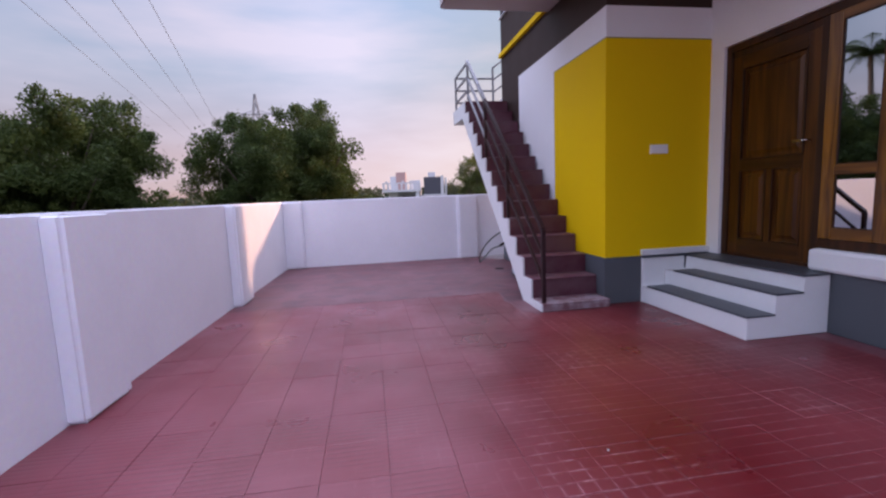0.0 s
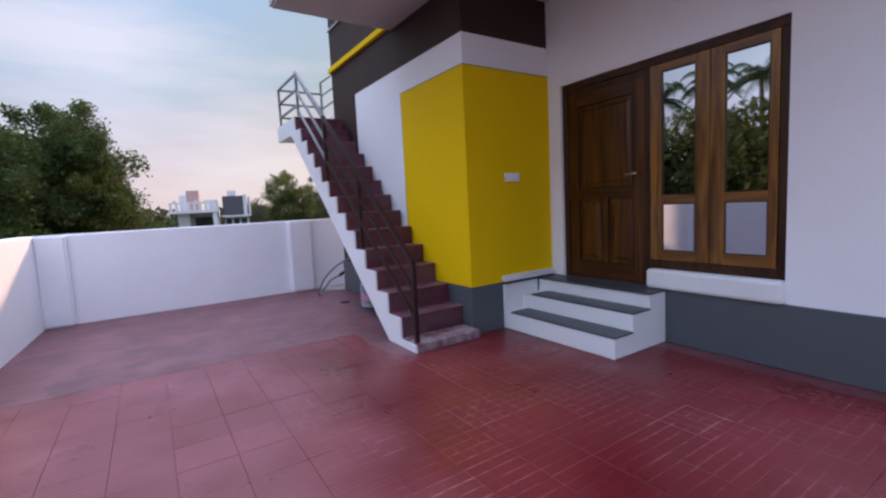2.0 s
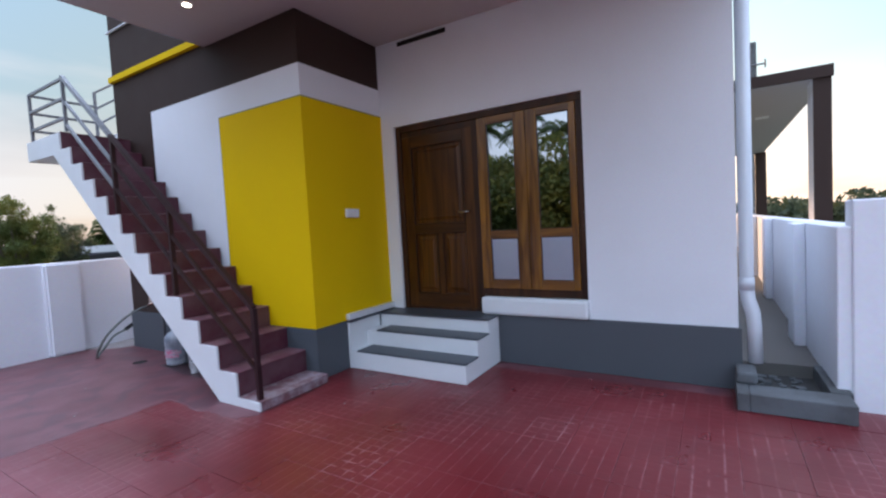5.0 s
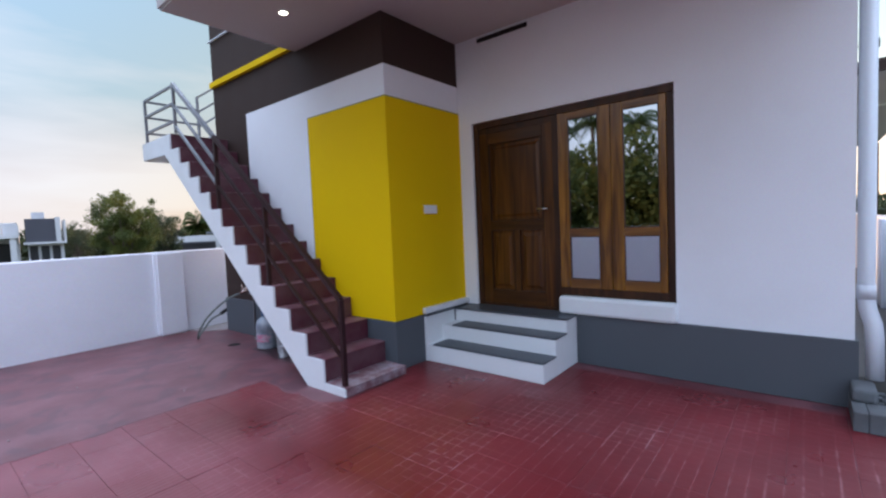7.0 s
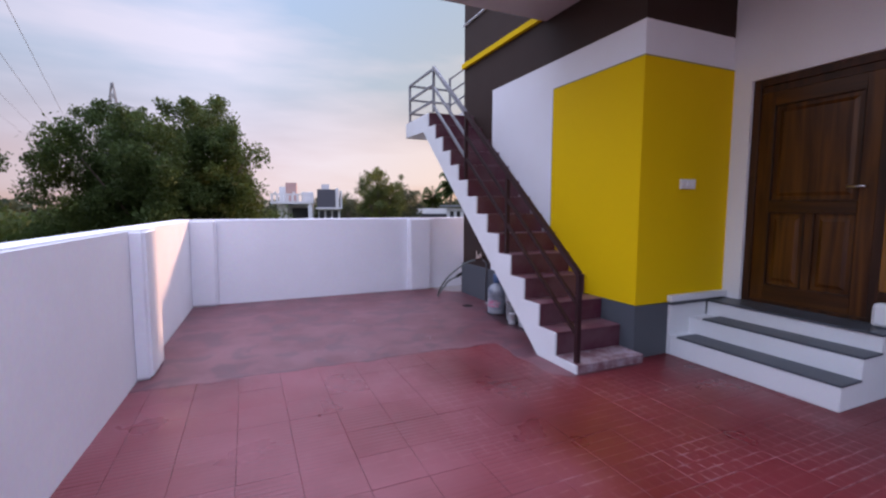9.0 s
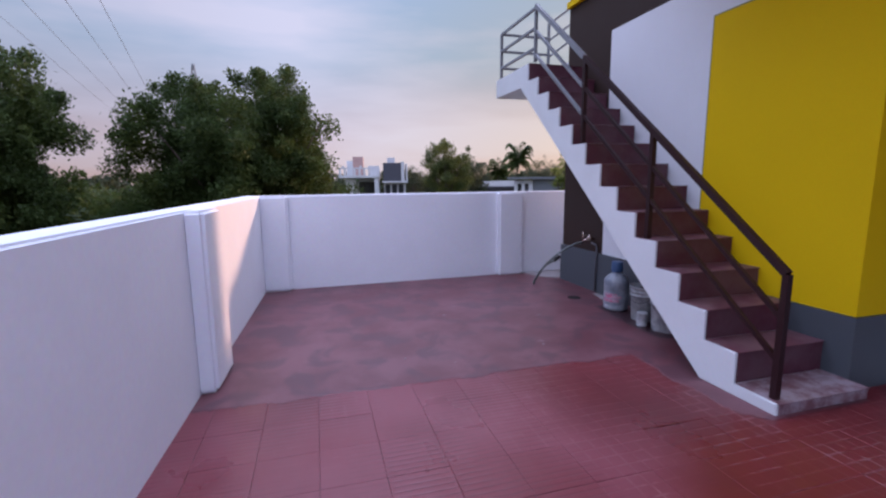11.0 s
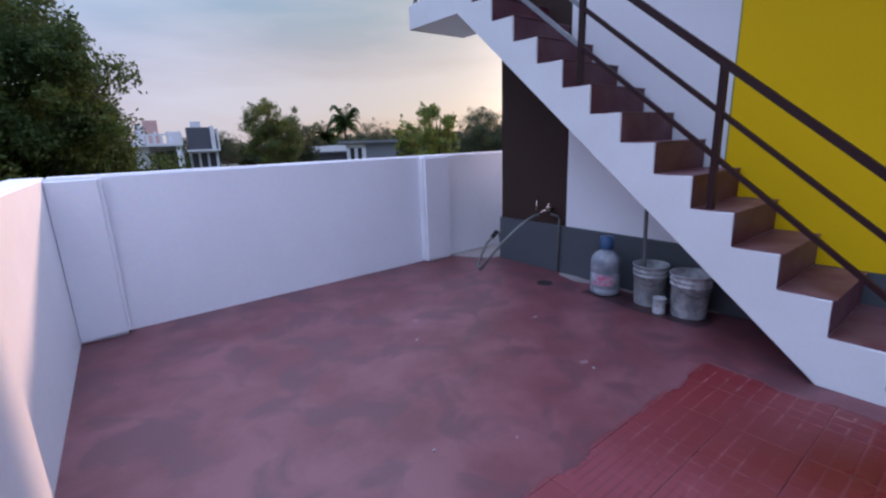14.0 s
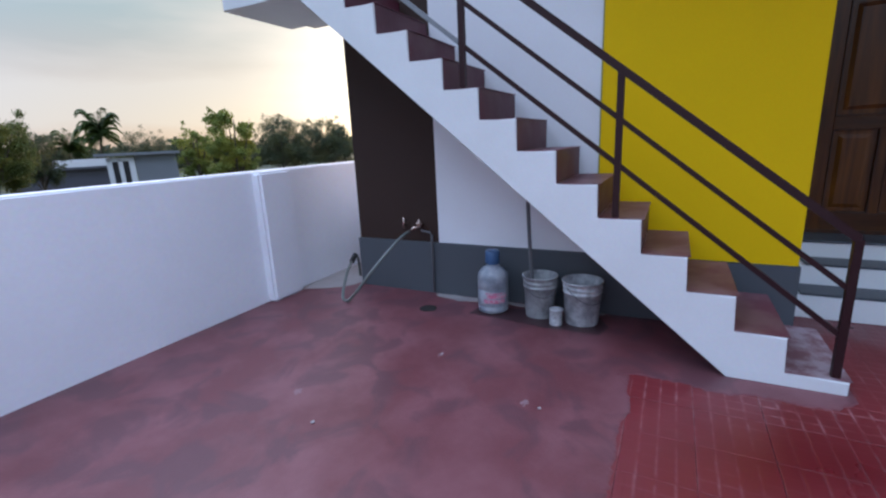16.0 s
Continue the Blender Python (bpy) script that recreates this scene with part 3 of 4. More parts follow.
        for z0, z1 in ((0.83, 1.256), (1.33, 2.415)):
            bm = bmesh.new()
            for b in ((x0 - 0.004, ga, z0, x0 + 0.003, ga + 0.009, z1), (x0 - 0.004, gb - 0.009, z0, x0 + 0.003, gb, z1), (x0 - 0.004, ga + 0.009, z0, x0 + 0.003, gb - 0.009, z0 + 0.009), (x0 - 0.004, ga + 0.009, z1 - 0.009, x0 + 0.003, gb - 0.009, z1)):
                box(bm, *b)
            part("glazing_bead", bm, TEAK_DARK, w, "thin dark glazing bead")
        bpart("pane", GLASS, w, (x0 + 0.004, ga, 0.83, x0 + 0.010, gb, 1.256), label="dark reflecting lower pane")
        bpart("pane", GLASS, w, (x0 + 0.004, ga, 1.33, x0 + 0.010, gb, 2.415), label="dark reflecting tall pane")

entrance()
bpart("vent_slot", DARK, house, (XD - 0.012, 3.63, Z_CEIL - 0.075, XD - 0.0005, 4.25, Z_CEIL - 0.03))


def switch_box():
    s = thing("switch_box", (2.97, YN - 0.012, 1.6), "small white plastic bell switch on the yellow wall", "switch")
    bpart("plate", PLASTIC_WHITE, s, (2.89, YN - 0.030, 1.555, 3.09, YN - 0.0125, 1.645), bevel=0.004)
    for x in (2.91, 2.97, 3.03):
        bpart("rocker", PLASTIC_WHITE, s, (x, YN - 0.036, 1.575, x + 0.04, YN - 0.0305, 1.625), bevel=0.002)


switch_box()


# ---- planting and distance ----
def leaf_mat(name, c):
    m = bpy.data.materials.new(name)
    m.use_nodes = True
    nt = m.node_tree
    b = nt.nodes["Principled BSDF"]
    N, L = nt.nodes.new, nt.links.new
    geo, r = N("ShaderNodeNewGeometry"), N("ShaderNodeValToRGB")
    r.color_ramp.elements[0].color = (*[v * 0.7 for v in c], 1)
    r.color_ramp.elements[1].color = (*[v * 1.25 for v in c], 1)
    L(geo.outputs["Random Per Island"], r.inputs["Fac"])
    # Noise blends in a lighter olive, painting sunlit clumps into the leaf colour.
    spread, olive, sunlit_tint = N("ShaderNodeTexNoise"), N("ShaderNodeMapRange"), N("ShaderNodeMixRGB")
    spread.inputs["Scale"].default_value, spread.inputs["Detail"].default_value = 0.7, 3
    olive.inputs["From Min"].default_value, olive.inputs["From Max"].default_value = 0.46, 0.66
    L(geo.outputs["Position"], spread.inputs["Vector"])
    L(spread.outputs["Fac"], olive.inputs["Value"])
    L(olive.outputs["Result"], sunlit_tint.inputs["Fac"])
    L(r.outputs["Color"], sunlit_tint.inputs["Color1"])
    sunlit_tint.inputs["Color2"].default_value = (c[0] * 1.6, c[1] * 1.3, c[2] * 0.9, 1)
    r = sunlit_tint
    L(r.outputs["Color"], b.inputs["Base Color"])
    b.inputs["Roughness"].default_value = 0.6
    b.inputs["Specular IOR Level"].default_value = 0.2
    tr, mx, out = N("ShaderNodeBsdfTranslucent"), N("ShaderNodeMixShader"), nt.nodes["Material Output"]
    L(r.outputs["Color"], tr.inputs["Color"])
    mx.inputs["Fac"].default_value = 0.4
    L(b.outputs["BSDF"], mx.inputs[1])
    L(tr.outputs["BSDF"], mx.inputs[2])
    L(mx.outputs["Shader"], out.inputs["Surface"])
    return m


LEAF_DARK = leaf_mat("dark_foliage", (0.056, 0.088, 0.026))
LEAF = leaf_mat("fresh_foliage", (0.085, 0.11, 0.035))
LEAF_LIME = leaf_mat("lime_foliage", (0.15, 0.19, 0.05))
# Greyer green: distance haze is mixed into this leaf colour.
LEAF_FAR = leaf_mat("hazy_far_foliage", (0.062, 0.078, 0.045))
BARK = mat("bark", (0.09, 0.07, 0.055), 0.9, var=0.3, scale=6, bump=0.6)


def tree(at, height, radius, material=LEAF_DARK, leaves=9000, size=0.11, seed=1, label="", squash=0.62, bottom=0.35, group="", n_cl=150, puff=(0.08, 0.19), lobes_n=11):
    rng = np.random.default_rng(seed)
    t = thing("tree", (at[0], at[1], GZ), label, "tree", group)
    base = Vector((at[0], at[1], GZ))
    H = height - GZ
    bm = bmesh.new()
    tips = []
    for i in range(9):
        a = 2 * math.pi * i / 9 + rng.uniform(-0.3, 0.3)
        l = radius * rng.uniform(0.45, 0.85)
        z = H * rng.uniform(0.5, 0.88)
        tip = base + Vector((math.cos(a) * l, math.sin(a) * l, z))
        fork = base + Vector((0, 0, H * rng.uniform(0.15, 0.35)))
        mid = fork.lerp(tip, 0.5) + Vector((0, 0, -0.05 * H))
        tube(bm, [fork, mid, tip], [0.045 * H / 4, 0.03 * H / 4, 0.01], seg=6)
        tips.append(tip)
    tube(bm, [base - Vector((0, 0, 0.1)), base + Vector((0.05, 0, H * 0.3)), base + Vector((0.0, 0.05, H * 0.75))], [0.10 * H / 4, 0.07 * H / 4, 0.02], seg=8)
    part("trunk", bm, BARK, t)
    cz = H * (1 - (1 - bottom) / 2)
    centers, sizes = [], []
    ch = H * (1 - bottom)

    def fit_crown(c, most):
        """Draw a clump in until it lies within the crown's outline."""
        o = (c - np.array([0, 0, cz])) / np.array([radius, radius, ch / 2])
        far_out = (abs(o) ** 2.5).sum() ** 0.4
        k = min(1.0, most * rng.uniform(0.92, 1.0) / max(far_out, 1e-6))
        return np.array([0, 0, cz]) + (c - np.array([0, 0, cz])) * k

    lobes = []
    for i in range(lobes_n):
        a, u = 2 * math.pi * (i * 0.618) + rng.uniform(-0.3, 0.3), -0.75 + 1.5 * (i + 0.5) / lobes_n
        k = (1 - abs(u) ** 2.4) ** 0.5 * rng.uniform(0.45, 0.78)
        lobes.append((np.array([math.cos(a) * radius * k, math.sin(a) * radius * k, cz + u * ch * 0.5 * rng.uniform(0.8, 1.0)]), radius * rng.uniform(0.22, 0.40)))
    for i in range(n_cl):
        lc, lr = lobes[i % lobes_n]
        d = rng.normal(size=3)
        d /= np.linalg.norm(d)
        c = lc + d * lr * rng.uniform(0.3, 1.0) * np.array([1, 1, 0.75])
        if rng.random() < 0.25:
            c = np.array([0, 0, cz]) + (c - np.array([0, 0, cz])) * rng.uniform(0.2, 0.8)
        c = fit_crown(c, 0.94)
        centers.append(c)
        sizes.append(min(radius * rng.uniform(*puff), 0.9))
    for i in range(n_cl // 4):
        lc, lr = lobes[i % lobes_n]
        d = rng.normal(size=3)
        d[2] = abs(d[2]) + 0.3
        d /= np.linalg.norm(d)
        tip = lc + d * lr * rng.uniform(1.05, 1.35)
        for q in range(3):
            centers.append(fit_crown(tip + d * 0.07 * radius * (q - 1), 1.04))
            sizes.append(radius * 0.035 * (3 - q))
    centers, sizes = np.array(centers), np.array(sizes)
    weight = sizes ** 2
    which = rng.choice(len(sizes), leaves, p=weight / weight.sum())
    d = rng.normal(size=(leaves, 3))
    d /= np.linalg.norm(d, axis=1)[:, None]
    rad = sizes[which] * rng.uniform(0.05, 1.0, leaves) ** 0.5 * np.where(rng.random(leaves) < 0.15, 1.35, 1.0)
    c = centers[which] + d * rad[:, None] * np.array([1, 1, squash + 0.2])
    a = rng.normal(size=(leaves, 3))
    a /= np.linalg.norm(a, axis=1)[:, None]
    b = np.cross(a, rng.normal(size=(leaves, 3)))
    b /= np.linalg.norm(b, axis=1)[:, None]
    s = size * rng.uniform(0.6, 1.4, leaves)[:, None]
    v = np.stack([c - a * s, c + b * s * 0.45, c + a * s, c - b * s * 0.45], 1).reshape(-1, 3) + np.array(base)
    f = np.arange(leaves * 4).reshape(-1, 4)
    me = bpy.data.meshes.new("crown")
    me.from_pydata(v.tolist(), [], f.tolist())
    me.materials.append(material)
    cr = new("crown", me)
    cr.parent, cr.matrix_parent_inverse = t, t.matrix_world.inverted()
    return t


def polar(px, py, az, dist):
    return (px + dist * math.sin(radians(az)), py + dist * math.cos(radians(az)))


tree((-2.7, 16.4), 4.4, 3.1, seed=2, leaves=190000, size=0.046, bottom=0.06, n_cl=340, lobes_n=27, puff=(0.09, 0.17), label="broad dense dark green tree beyond the compound wall")
tree((-8.8, 14.2), 4.55, 3.15, seed=3, leaves=170000, size=0.048, bottom=0.06, n_cl=340, lobes_n=27, puff=(0.09, 0.17), label="tall spreading dark green tree beyond the compound wall")
FARV = (-1.2, 4.8)
for i, (az, d, h, r, m, lv, w) in enumerate((
        (17.9, 34, 4.7, 2.2, LEAF, 34000, "olive green"), (21.2, 42, 3.8, 1.9, LEAF_FAR, 16000, "dull green"), (37.8, 24, 3.75, 1.25, LEAF_LIME, 14000, "light green airy"),
        (34.1, 26, 3.1, 1.0, LEAF_LIME, 7000, "light green airy"), (43.3, 40, 4.3, 2.7, LEAF_FAR, 26000, "dark green"), (48.8, 42, 4.1, 2.7, LEAF_FAR, 24000, "dark green"),
        (29.8, 55, 4.2, 2.6, LEAF_FAR, 15000, "dark green"), (12.7, 60, 3.6, 2.2, LEAF_FAR, 10000, "dark green"))):
    tree(polar(*FARV, az, d), h, r, m, seed=20 + i, leaves=lv, size=0.06, bottom=0.15, n_cl=150, puff=(0.14, 0.25), lobes_n=16, label=w + " bushy tree on the far plot")


def clumps(name, spots, material, seed, per=900, size=0.12, label="", kind="stuff"):
    """Low growth: leaf clumps (x, y, z, radius) joined in one mesh."""
    rng = np.random.default_rng(seed)
    vs = []
    for x, y, z, r in spots:
        d = rng.normal(size=(per, 3))
        d /= np.linalg.norm(d, axis=1)[:, None]
        c = d * r * (rng.uniform(0.25, 1.1, per) ** 0.5)[:, None] * np.array([1, 1, 0.8]) + np.array([x, y, z])
        a = rng.normal(size=(per, 3))
        b = rng.normal(size=(per, 3))
        a /= np.linalg.norm(a, axis=1)[:, None]
        b /= np.linalg.norm(b, axis=1)[:, None]
        s = size * (r ** 0.5) * rng.uniform(0.6, 1.4, per)[:, None]
        vs.append(np.stack([c - a * s, c + b * s * 0.5, c + a * s, c - b * s * 0.5], 1).reshape(-1, 3))
    v = np.concatenate(vs)
    me = bpy.data.meshes.new(name)
    me.from_pydata(v.tolist(), [], np.arange(len(v)).reshape(-1, 4).tolist())
    me.materials.append(material)
    return tagged(new(name, me), label, "vegetation", kind=kind)


rr = random.Random(5)
spots = []
for i in range(150):
    f = i / 149
    x, y = -5.5 - 9 * f + rr.uniform(-1.5, 1.5), 24 - 10 * f + rr.uniform(-2, 2)
    spots.append((x, y, rr.uniform(-1.2, 0.65), rr.uniform(0.8, 1.2)))
for i in range(60):
    spots.append((rr.uniform(-14, -6), rr.uniform(8, 16), rr.uniform(-1.2, 0.2), rr.uniform(0.8, 1.3)))
for i in range(26):
    spots.append((rr.uniform(-6.0, -2.3), rr.uniform(15.5, 18), rr.uniform(-1.2, 0.2), rr.uniform(0.7, 1.0)))
clumps("undergrowth", spots, LEAF_DARK, 7, per=520, size=0.11, label="dense dark shrubs behind the compound wall")
spots = []
for i in range(420):
    a = 2 * math.pi * i / 420 + rr.uniform(-0.01, 0.01)
    d = rr.uniform(85, 120)
    spots.append((d * math.sin(a), d * math.cos(a), rr.uniform(-1.0, 1.5), rr.uniform(2.0, 3.4)))
clumps("far_woods", spots, LEAF_FAR, 8, per=300, size=0.34, label="distant line of dark trees along the horizon")
spots = [(rr.uniform(-14, -12.3), y + rr.uniform(-0.5, 0.5), rr.uniform(0.3, 4.5), rr.uniform(1.0, 1.5)) for y in np.arange(-2, 15, 0.28)]
clumps("roadside_trees", spots, LEAF, 9, per=700, size=0.13, label="dense green roadside trees reflected in the panes")


def palm(at, height, frond, seed, n=16, label="", leaflet=0.05, rise=(-0.3, 1.7)):
    rng = random.Random(seed)
    t = thing("palm_tree", (at[0], at[1], GZ), label, "tree")
    bm = bmesh.new()
    tube(bm, [(at[0] + 0.02 * k * k, at[1], GZ + (height - GZ) * k / 5) for k in range(6)], [0.2, 0.17, 0.15, 0.14, 0.13, 0.12], seg=8)
    part("trunk", bm, BARK, t)
    bm = bmesh.new()
    hx, hz = at[0] + 0.5, height
    for i in range(n):
        a = 2 * math.pi * i / n + rng.uniform(-0.15, 0.15)
        lift = rng.uniform(*rise)
        out = Vector((math.cos(a), math.sin(a), 0))
        side = Vector((-math.sin(a), math.cos(a), 0))
        pts = []
        for k in range(9):
            f = k / 8
            pts.append(Vector((hx, at[1], hz)) + out * frond * f * (1 - 0.15 * f) + Vector((0, 0, frond * (lift * f - (0.55 + lift * 0.6) * f * f))))
        tube(bm, pts, 0.02, seg=4)
        for k in range(1, 9):
            for h in (0, 0.33, 0.66):
                p = pts[k - 1].lerp(pts[k], h)
                l = frond * 0.22 * math.sin(math.pi * min(1, 0.15 + 0.85 * (k + h) / 9.5))
                for sgn in (-1, 1):
                    tip = p + side * sgn * l + out * l * 0.35 - Vector((0, 0, l * 0.55))
                    w = out * leaflet
                    vs = [bm.verts.new(q) for q in (p - w, p + w, tip + w * 0.2, tip - w * 0.2)]
                    bm.faces.new(vs)
    part("crown", bm, LEAF_DARK, t)


for k, (x, y, h) in enumerate(((-22, 12.3, 7.6), (-22.5, 15.2, 8.1), (-23, 18.6, 7.7), (-22, 22.5, 8.3), (-22, 9.6, 7.2))):
    palm((x, y), h, 2.1, 3 + k, n=20, label="tall coconut palm across the road")
px, py = polar(*FARV, 26.0, 62)
palm((px, py), 3.9, 2.3, 6, n=46, label="small coconut palm on the far plot", leaflet=0.13, rise=(-1.2, 3.4))
px, py = polar(*FARV, 23.4, 66)
palm((px, py), 2.4, 2.5, 7, n=40, label="small coconut palm on the far plot", leaflet=0.13, rise=(-1.2, 3.2))

# ---- far houses ----
FAR_WHITE = mat("far_white_wall", (0.62, 0.62, 0.64), 0.7, var=0.06, scale=0.8)
FAR_GREY = mat("far_grey_wall", (0.16, 0.17, 0.19), 0.7, var=0.1, scale=0.8)
FAR_DARK = mat("far_dark_opening", (0.02, 0.02, 0.025), 0.5)
FAR_SLATE = mat("far_slate_panel", (0.07, 0.07, 0.09), 0.6)
FAR_PINK = mat("far_pink_wall", (0.45, 0.28, 0.25), 0.7)


def far_thing(name, az, d, label, category, tall=1.0):
    x, y = polar(*FARV, az, d)
    ob = new(name)
    ob.matrix_world = pose(x, y, GZ, 0, 0, -az) @ Matrix.Diagonal((1, 1, tall, 1))
    bpy.context.view_layer.update()
    return tagged(ob, label, category)


def fpart(name, material, parent, *boxes, label=""):
    """Boxes in the far house's own frame: across, away, up."""
    bm = bmesh.new()
    for b in boxes:
        box(bm, *b)
    me_ob = part(name, bm, material, None, label)
    me_ob.parent = parent
    return me_ob


def far_house():
    h = far_thing("far_house", 8.0, 50, "white two-part villa with slate bay and baluster parapet", "house", 1.16)
    fpart("wall", FAR_WHITE, h, (-3.4, 0, 0, -2.3, 6, 2.9), (0.1, 0, 0, 0.45, 6, 3.0), (1.0, -0.2, 0, 3.4, 6, 2.6), (-2.3, 1.6, 0, 0.1, 6, 2.9))
    fpart("porch_slab", FAR_WHITE, h, (-4.0, -1.2, 2.9, 0.5, 6, 3.12))
    fpart("parapet_rail", FAR_WHITE, h, (-4.0, -1.2, 3.72, 0.5, -1.05, 3.85))
    for k in range(9):
        fpart("baluster", FAR_WHITE, h, (-3.95 + k * 0.53, -1.2, 3.12, -3.72 + k * 0.53, -1.05, 3.72))
    fpart("door", FAR_DARK, h, (-1.9, 1.5, 0, 0.0, 1.59, 2.5))
    fpart("column", FAR_WHITE, h, (-0.1, -1.1, 0, 0.3, -0.7, 2.9))
    fpart("bay", FAR_SLATE, h, (0.9, -0.8, 2.55, 2.9, 2, 4.3))
    fpart("bay_frame", FAR_WHITE, h, (0.75, -0.95, 2.4, 3.6, 2, 2.549), (2.901, -0.95, 2.55, 3.25, 2, 4.4), (3.45, -0.95, 2.55, 3.6, 2, 4.2))
    for k in range(3):
        fpart("window", FAR_DARK, h, (1.1 + k * 0.75, -0.26, 1.1, 1.65 + k * 0.75, -0.201, 2.25))
    fpart("stair_head", FAR_PINK, h, (-2.6, 2, 3.121, -1.4, 4, 5.0))
    fpart("roof_room", FAR_WHITE, h, (-3.3, 2, 3.121, -2.61, 4, 4.6))
    fpart("roof_room", FAR_WHITE, h, (1.4, 2.1, 4.301, 2.3, 4, 4.9))
    fpart("water_tank", FAR_WHITE, h, (-0.6, 2.4, 3.121, 0.3, 3.4, 4.1))
    for k in range(5):
        fpart("finial", FAR_WHITE, h, (-3.6 + k * 0.95, -1.15, 3.851, -3.35 + k * 0.95, -1.05, 4.02))


def far_shed():
    h = far_thing("far_shed", 29.1, 45, "low grey block-wall shed with white door frame and flat slab roof", "building", 1.10)
    fpart("wall", FAR_GREY, h, (-0.3, 0, 0, 2.6, 4, 2.75))
    fpart("door_frame", FAR_WHITE, h, (-2.2, -0.1, 0, -1.85, 0.2, 2.6), (-1.45, -0.1, 0, -1.15, 0.2, 2.6), (-0.75, -0.1, 0, -0.35, 0.2, 2.6), (-2.2, -0.1, 2.35, -0.35, 0.2, 2.62))
    fpart("opening", FAR_DARK, h, (-1.85, 0.201, 0, -0.75, 0.3, 2.35))
    fpart("roof", FAR_GREY, h, (-2.9, -0.5, 2.76, 2.9, 4.5, 2.95))
    h = far_thing("far_long_building", 23.4, 60, "long low building with a pale roof band and dark wall", "building", 1.12)
    fpart("wall", FAR_SLATE, h, (-4.5, 0, 0, 3.5, 6, 1.7))
    fpart("roof", FAR_WHITE, h, (-3.2, -0.6, 1.9, 3.7, 6.5, 2.55))
    fpart("beam", FAR_SLATE, h, (-4.7, -0.6, 1.701, 3.7, 6.5, 1.899))
    h = far_thing("car", 20.9, 74, "small white car parked in front of the long building", "car")
    bm = bmesh.new()
    prism(bm, [(-1.9, 0.25), (-1.85, 0.75), (-1.1, 0.9), (-0.6, 1.4), (0.8, 1.42), (1.5, 0.95), (1.9, 0.85), (1.9, 0.25)], -0.8, 0.8, "y")
    bmesh.ops.bevel(bm, geom=bm.edges[:], offset=0.08, segments=2, affect="EDGES")
    b = part("body", bm, FAR_WHITE)
    b.parent = h
    fpart("side_window", FAR_DARK, h, (-0.65, -0.815, 0.92, 0.85, -0.801, 1.28))
    for x in (-1.2, 1.2):
        for y in (-0.75, 0.75):
            bm = bmesh.new()
            tube(bm, [(x, y - 0.1, 0.3), (x, y + 0.1, 0.3)], 0.3, seg=14)
            w = part("wheel", bm, FAR_DARK)
            w.parent = h


far_house()
far_shed()


def pylon():
    x0, y0 = -19.6, 89.6
    t = thing("pylon", (x0, y0, GZ), "tall grey lattice steel power pylon far beyond the trees", "pylon")
    bm = bmesh.new()
    w = lambda z: 2.6 * (1 - (z - GZ) / (21 - GZ)) + 0.12
    zs = [GZ, 3, 7, 10.5, 13.5, 16, 18, 19.6, 21]
    for sx, sy in ((-1, -1), (-1, 1), (1, -1), (1, 1)):
        tube(bm, [(x0 + sx * w(GZ), y0 + sy * w(GZ), GZ), (x0 + sx * 0.1, y0 + sy * 0.1, 21)], 0.09, seg=4)
    for a, b in zip(zs, zs[1:]):
        for s in (-1, 1):
            tube(bm, [(x0 - w(a), y0 + s * w(a), a), (x0 + w(b), y0 + s * w(b), b)], 0.05, seg=4)
            tube(bm, [(x0 + w(a), y0 + s * w(a), a), (x0 - w(b), y0 + s * w(b), b)], 0.05, seg=4)
    part("mast", bm, RAIL_GREY, t)
    for z, l in ((17.4, 2.8), (15.3, 2.8), (13.2, 2.6)):
        bm = bmesh.new()
        tube(bm, [(x0 - l, y0, z), (x0 + l, y0, z)], 0.1, seg=4)
        tube(bm, [(x0 - l, y0, z), (x0, y0, z + 0.8), (x0 + l, y0, z)], 0.06, seg=4)
        part("arm", bm, RAIL_GREY, t)


pylon()
WIRE = mat("dark_aluminium_wire", (0.13, 0.13, 0.14), 0.5, bump=0)
for i, (x, z) in enumerate(((-8.4, 8.4), (-9.9, 8.4), (-7.2, 8.4), (-11.3, 8.4))):
    c = thing("power_cable", (x, 18.3, z), "thin dark overhead power wire", "cable", "overhead wires")
    bm = bmesh.new()
    tube(bm, [(x + (18.3 - y) * 0.229, y, z + 0.00012 * (y - 20) ** 2) for y in range(-60, 141, 10)], 0.011, seg=4)
    part("wire", bm, WIRE, c)

# ---- side passage and what stands behind it ----
setting("floor_passage", PASSAGE, (3.96, 0.57, GZ, 21.0, Y_R - 0.021, 0.12), label="grey cement passage floor")
pit = setting("drain_pit", CEMENT, (3.11, 0.52, 0.0, 3.33, 1.09, 0.13), bevel=0.008, label="rough grey cement drain chamber beside the house corner")
bpart("pit_floor", SLUDGE, pit, (3.3305, 0.52, GZ, 3.9595, 1.09, 0.02))
bpart("corner_block", CEMENT, pit, (3.11, 1.0905, 0.0, 3.548, 1.165, 0.13), bevel=0.008)
bpart("pit_side", CEMENT, pit, (3.3305, 0.50, 0.0205, 3.9595, 0.62, 0.135), bevel=0.006)
rb = random.Random(4)
bpart("corner_block", CEMENT, pit, (3.30, 1.03, 0.1305, 3.54, 1.16, 0.22), bevel=0.02, label="rough cement lump under the pipe foot")
for k in range(28):
    x, y, q = rb.uniform(3.38, 3.86), rb.uniform(0.68, 1.0), rb.uniform(0.02, 0.05)
    bpart("rubble", CEMENT, pit, (x, y, 0.0205, x + q, y + q * 1.3, 0.0205 + q * 0.6), bevel=0.006)
pw = bpart("wall_passage", COMPOUND, None, (3.42, 0.37, GZ, 21.0, 0.569, 1.26), bevel=0.01, label="white rendered passage wall", kind="structure")
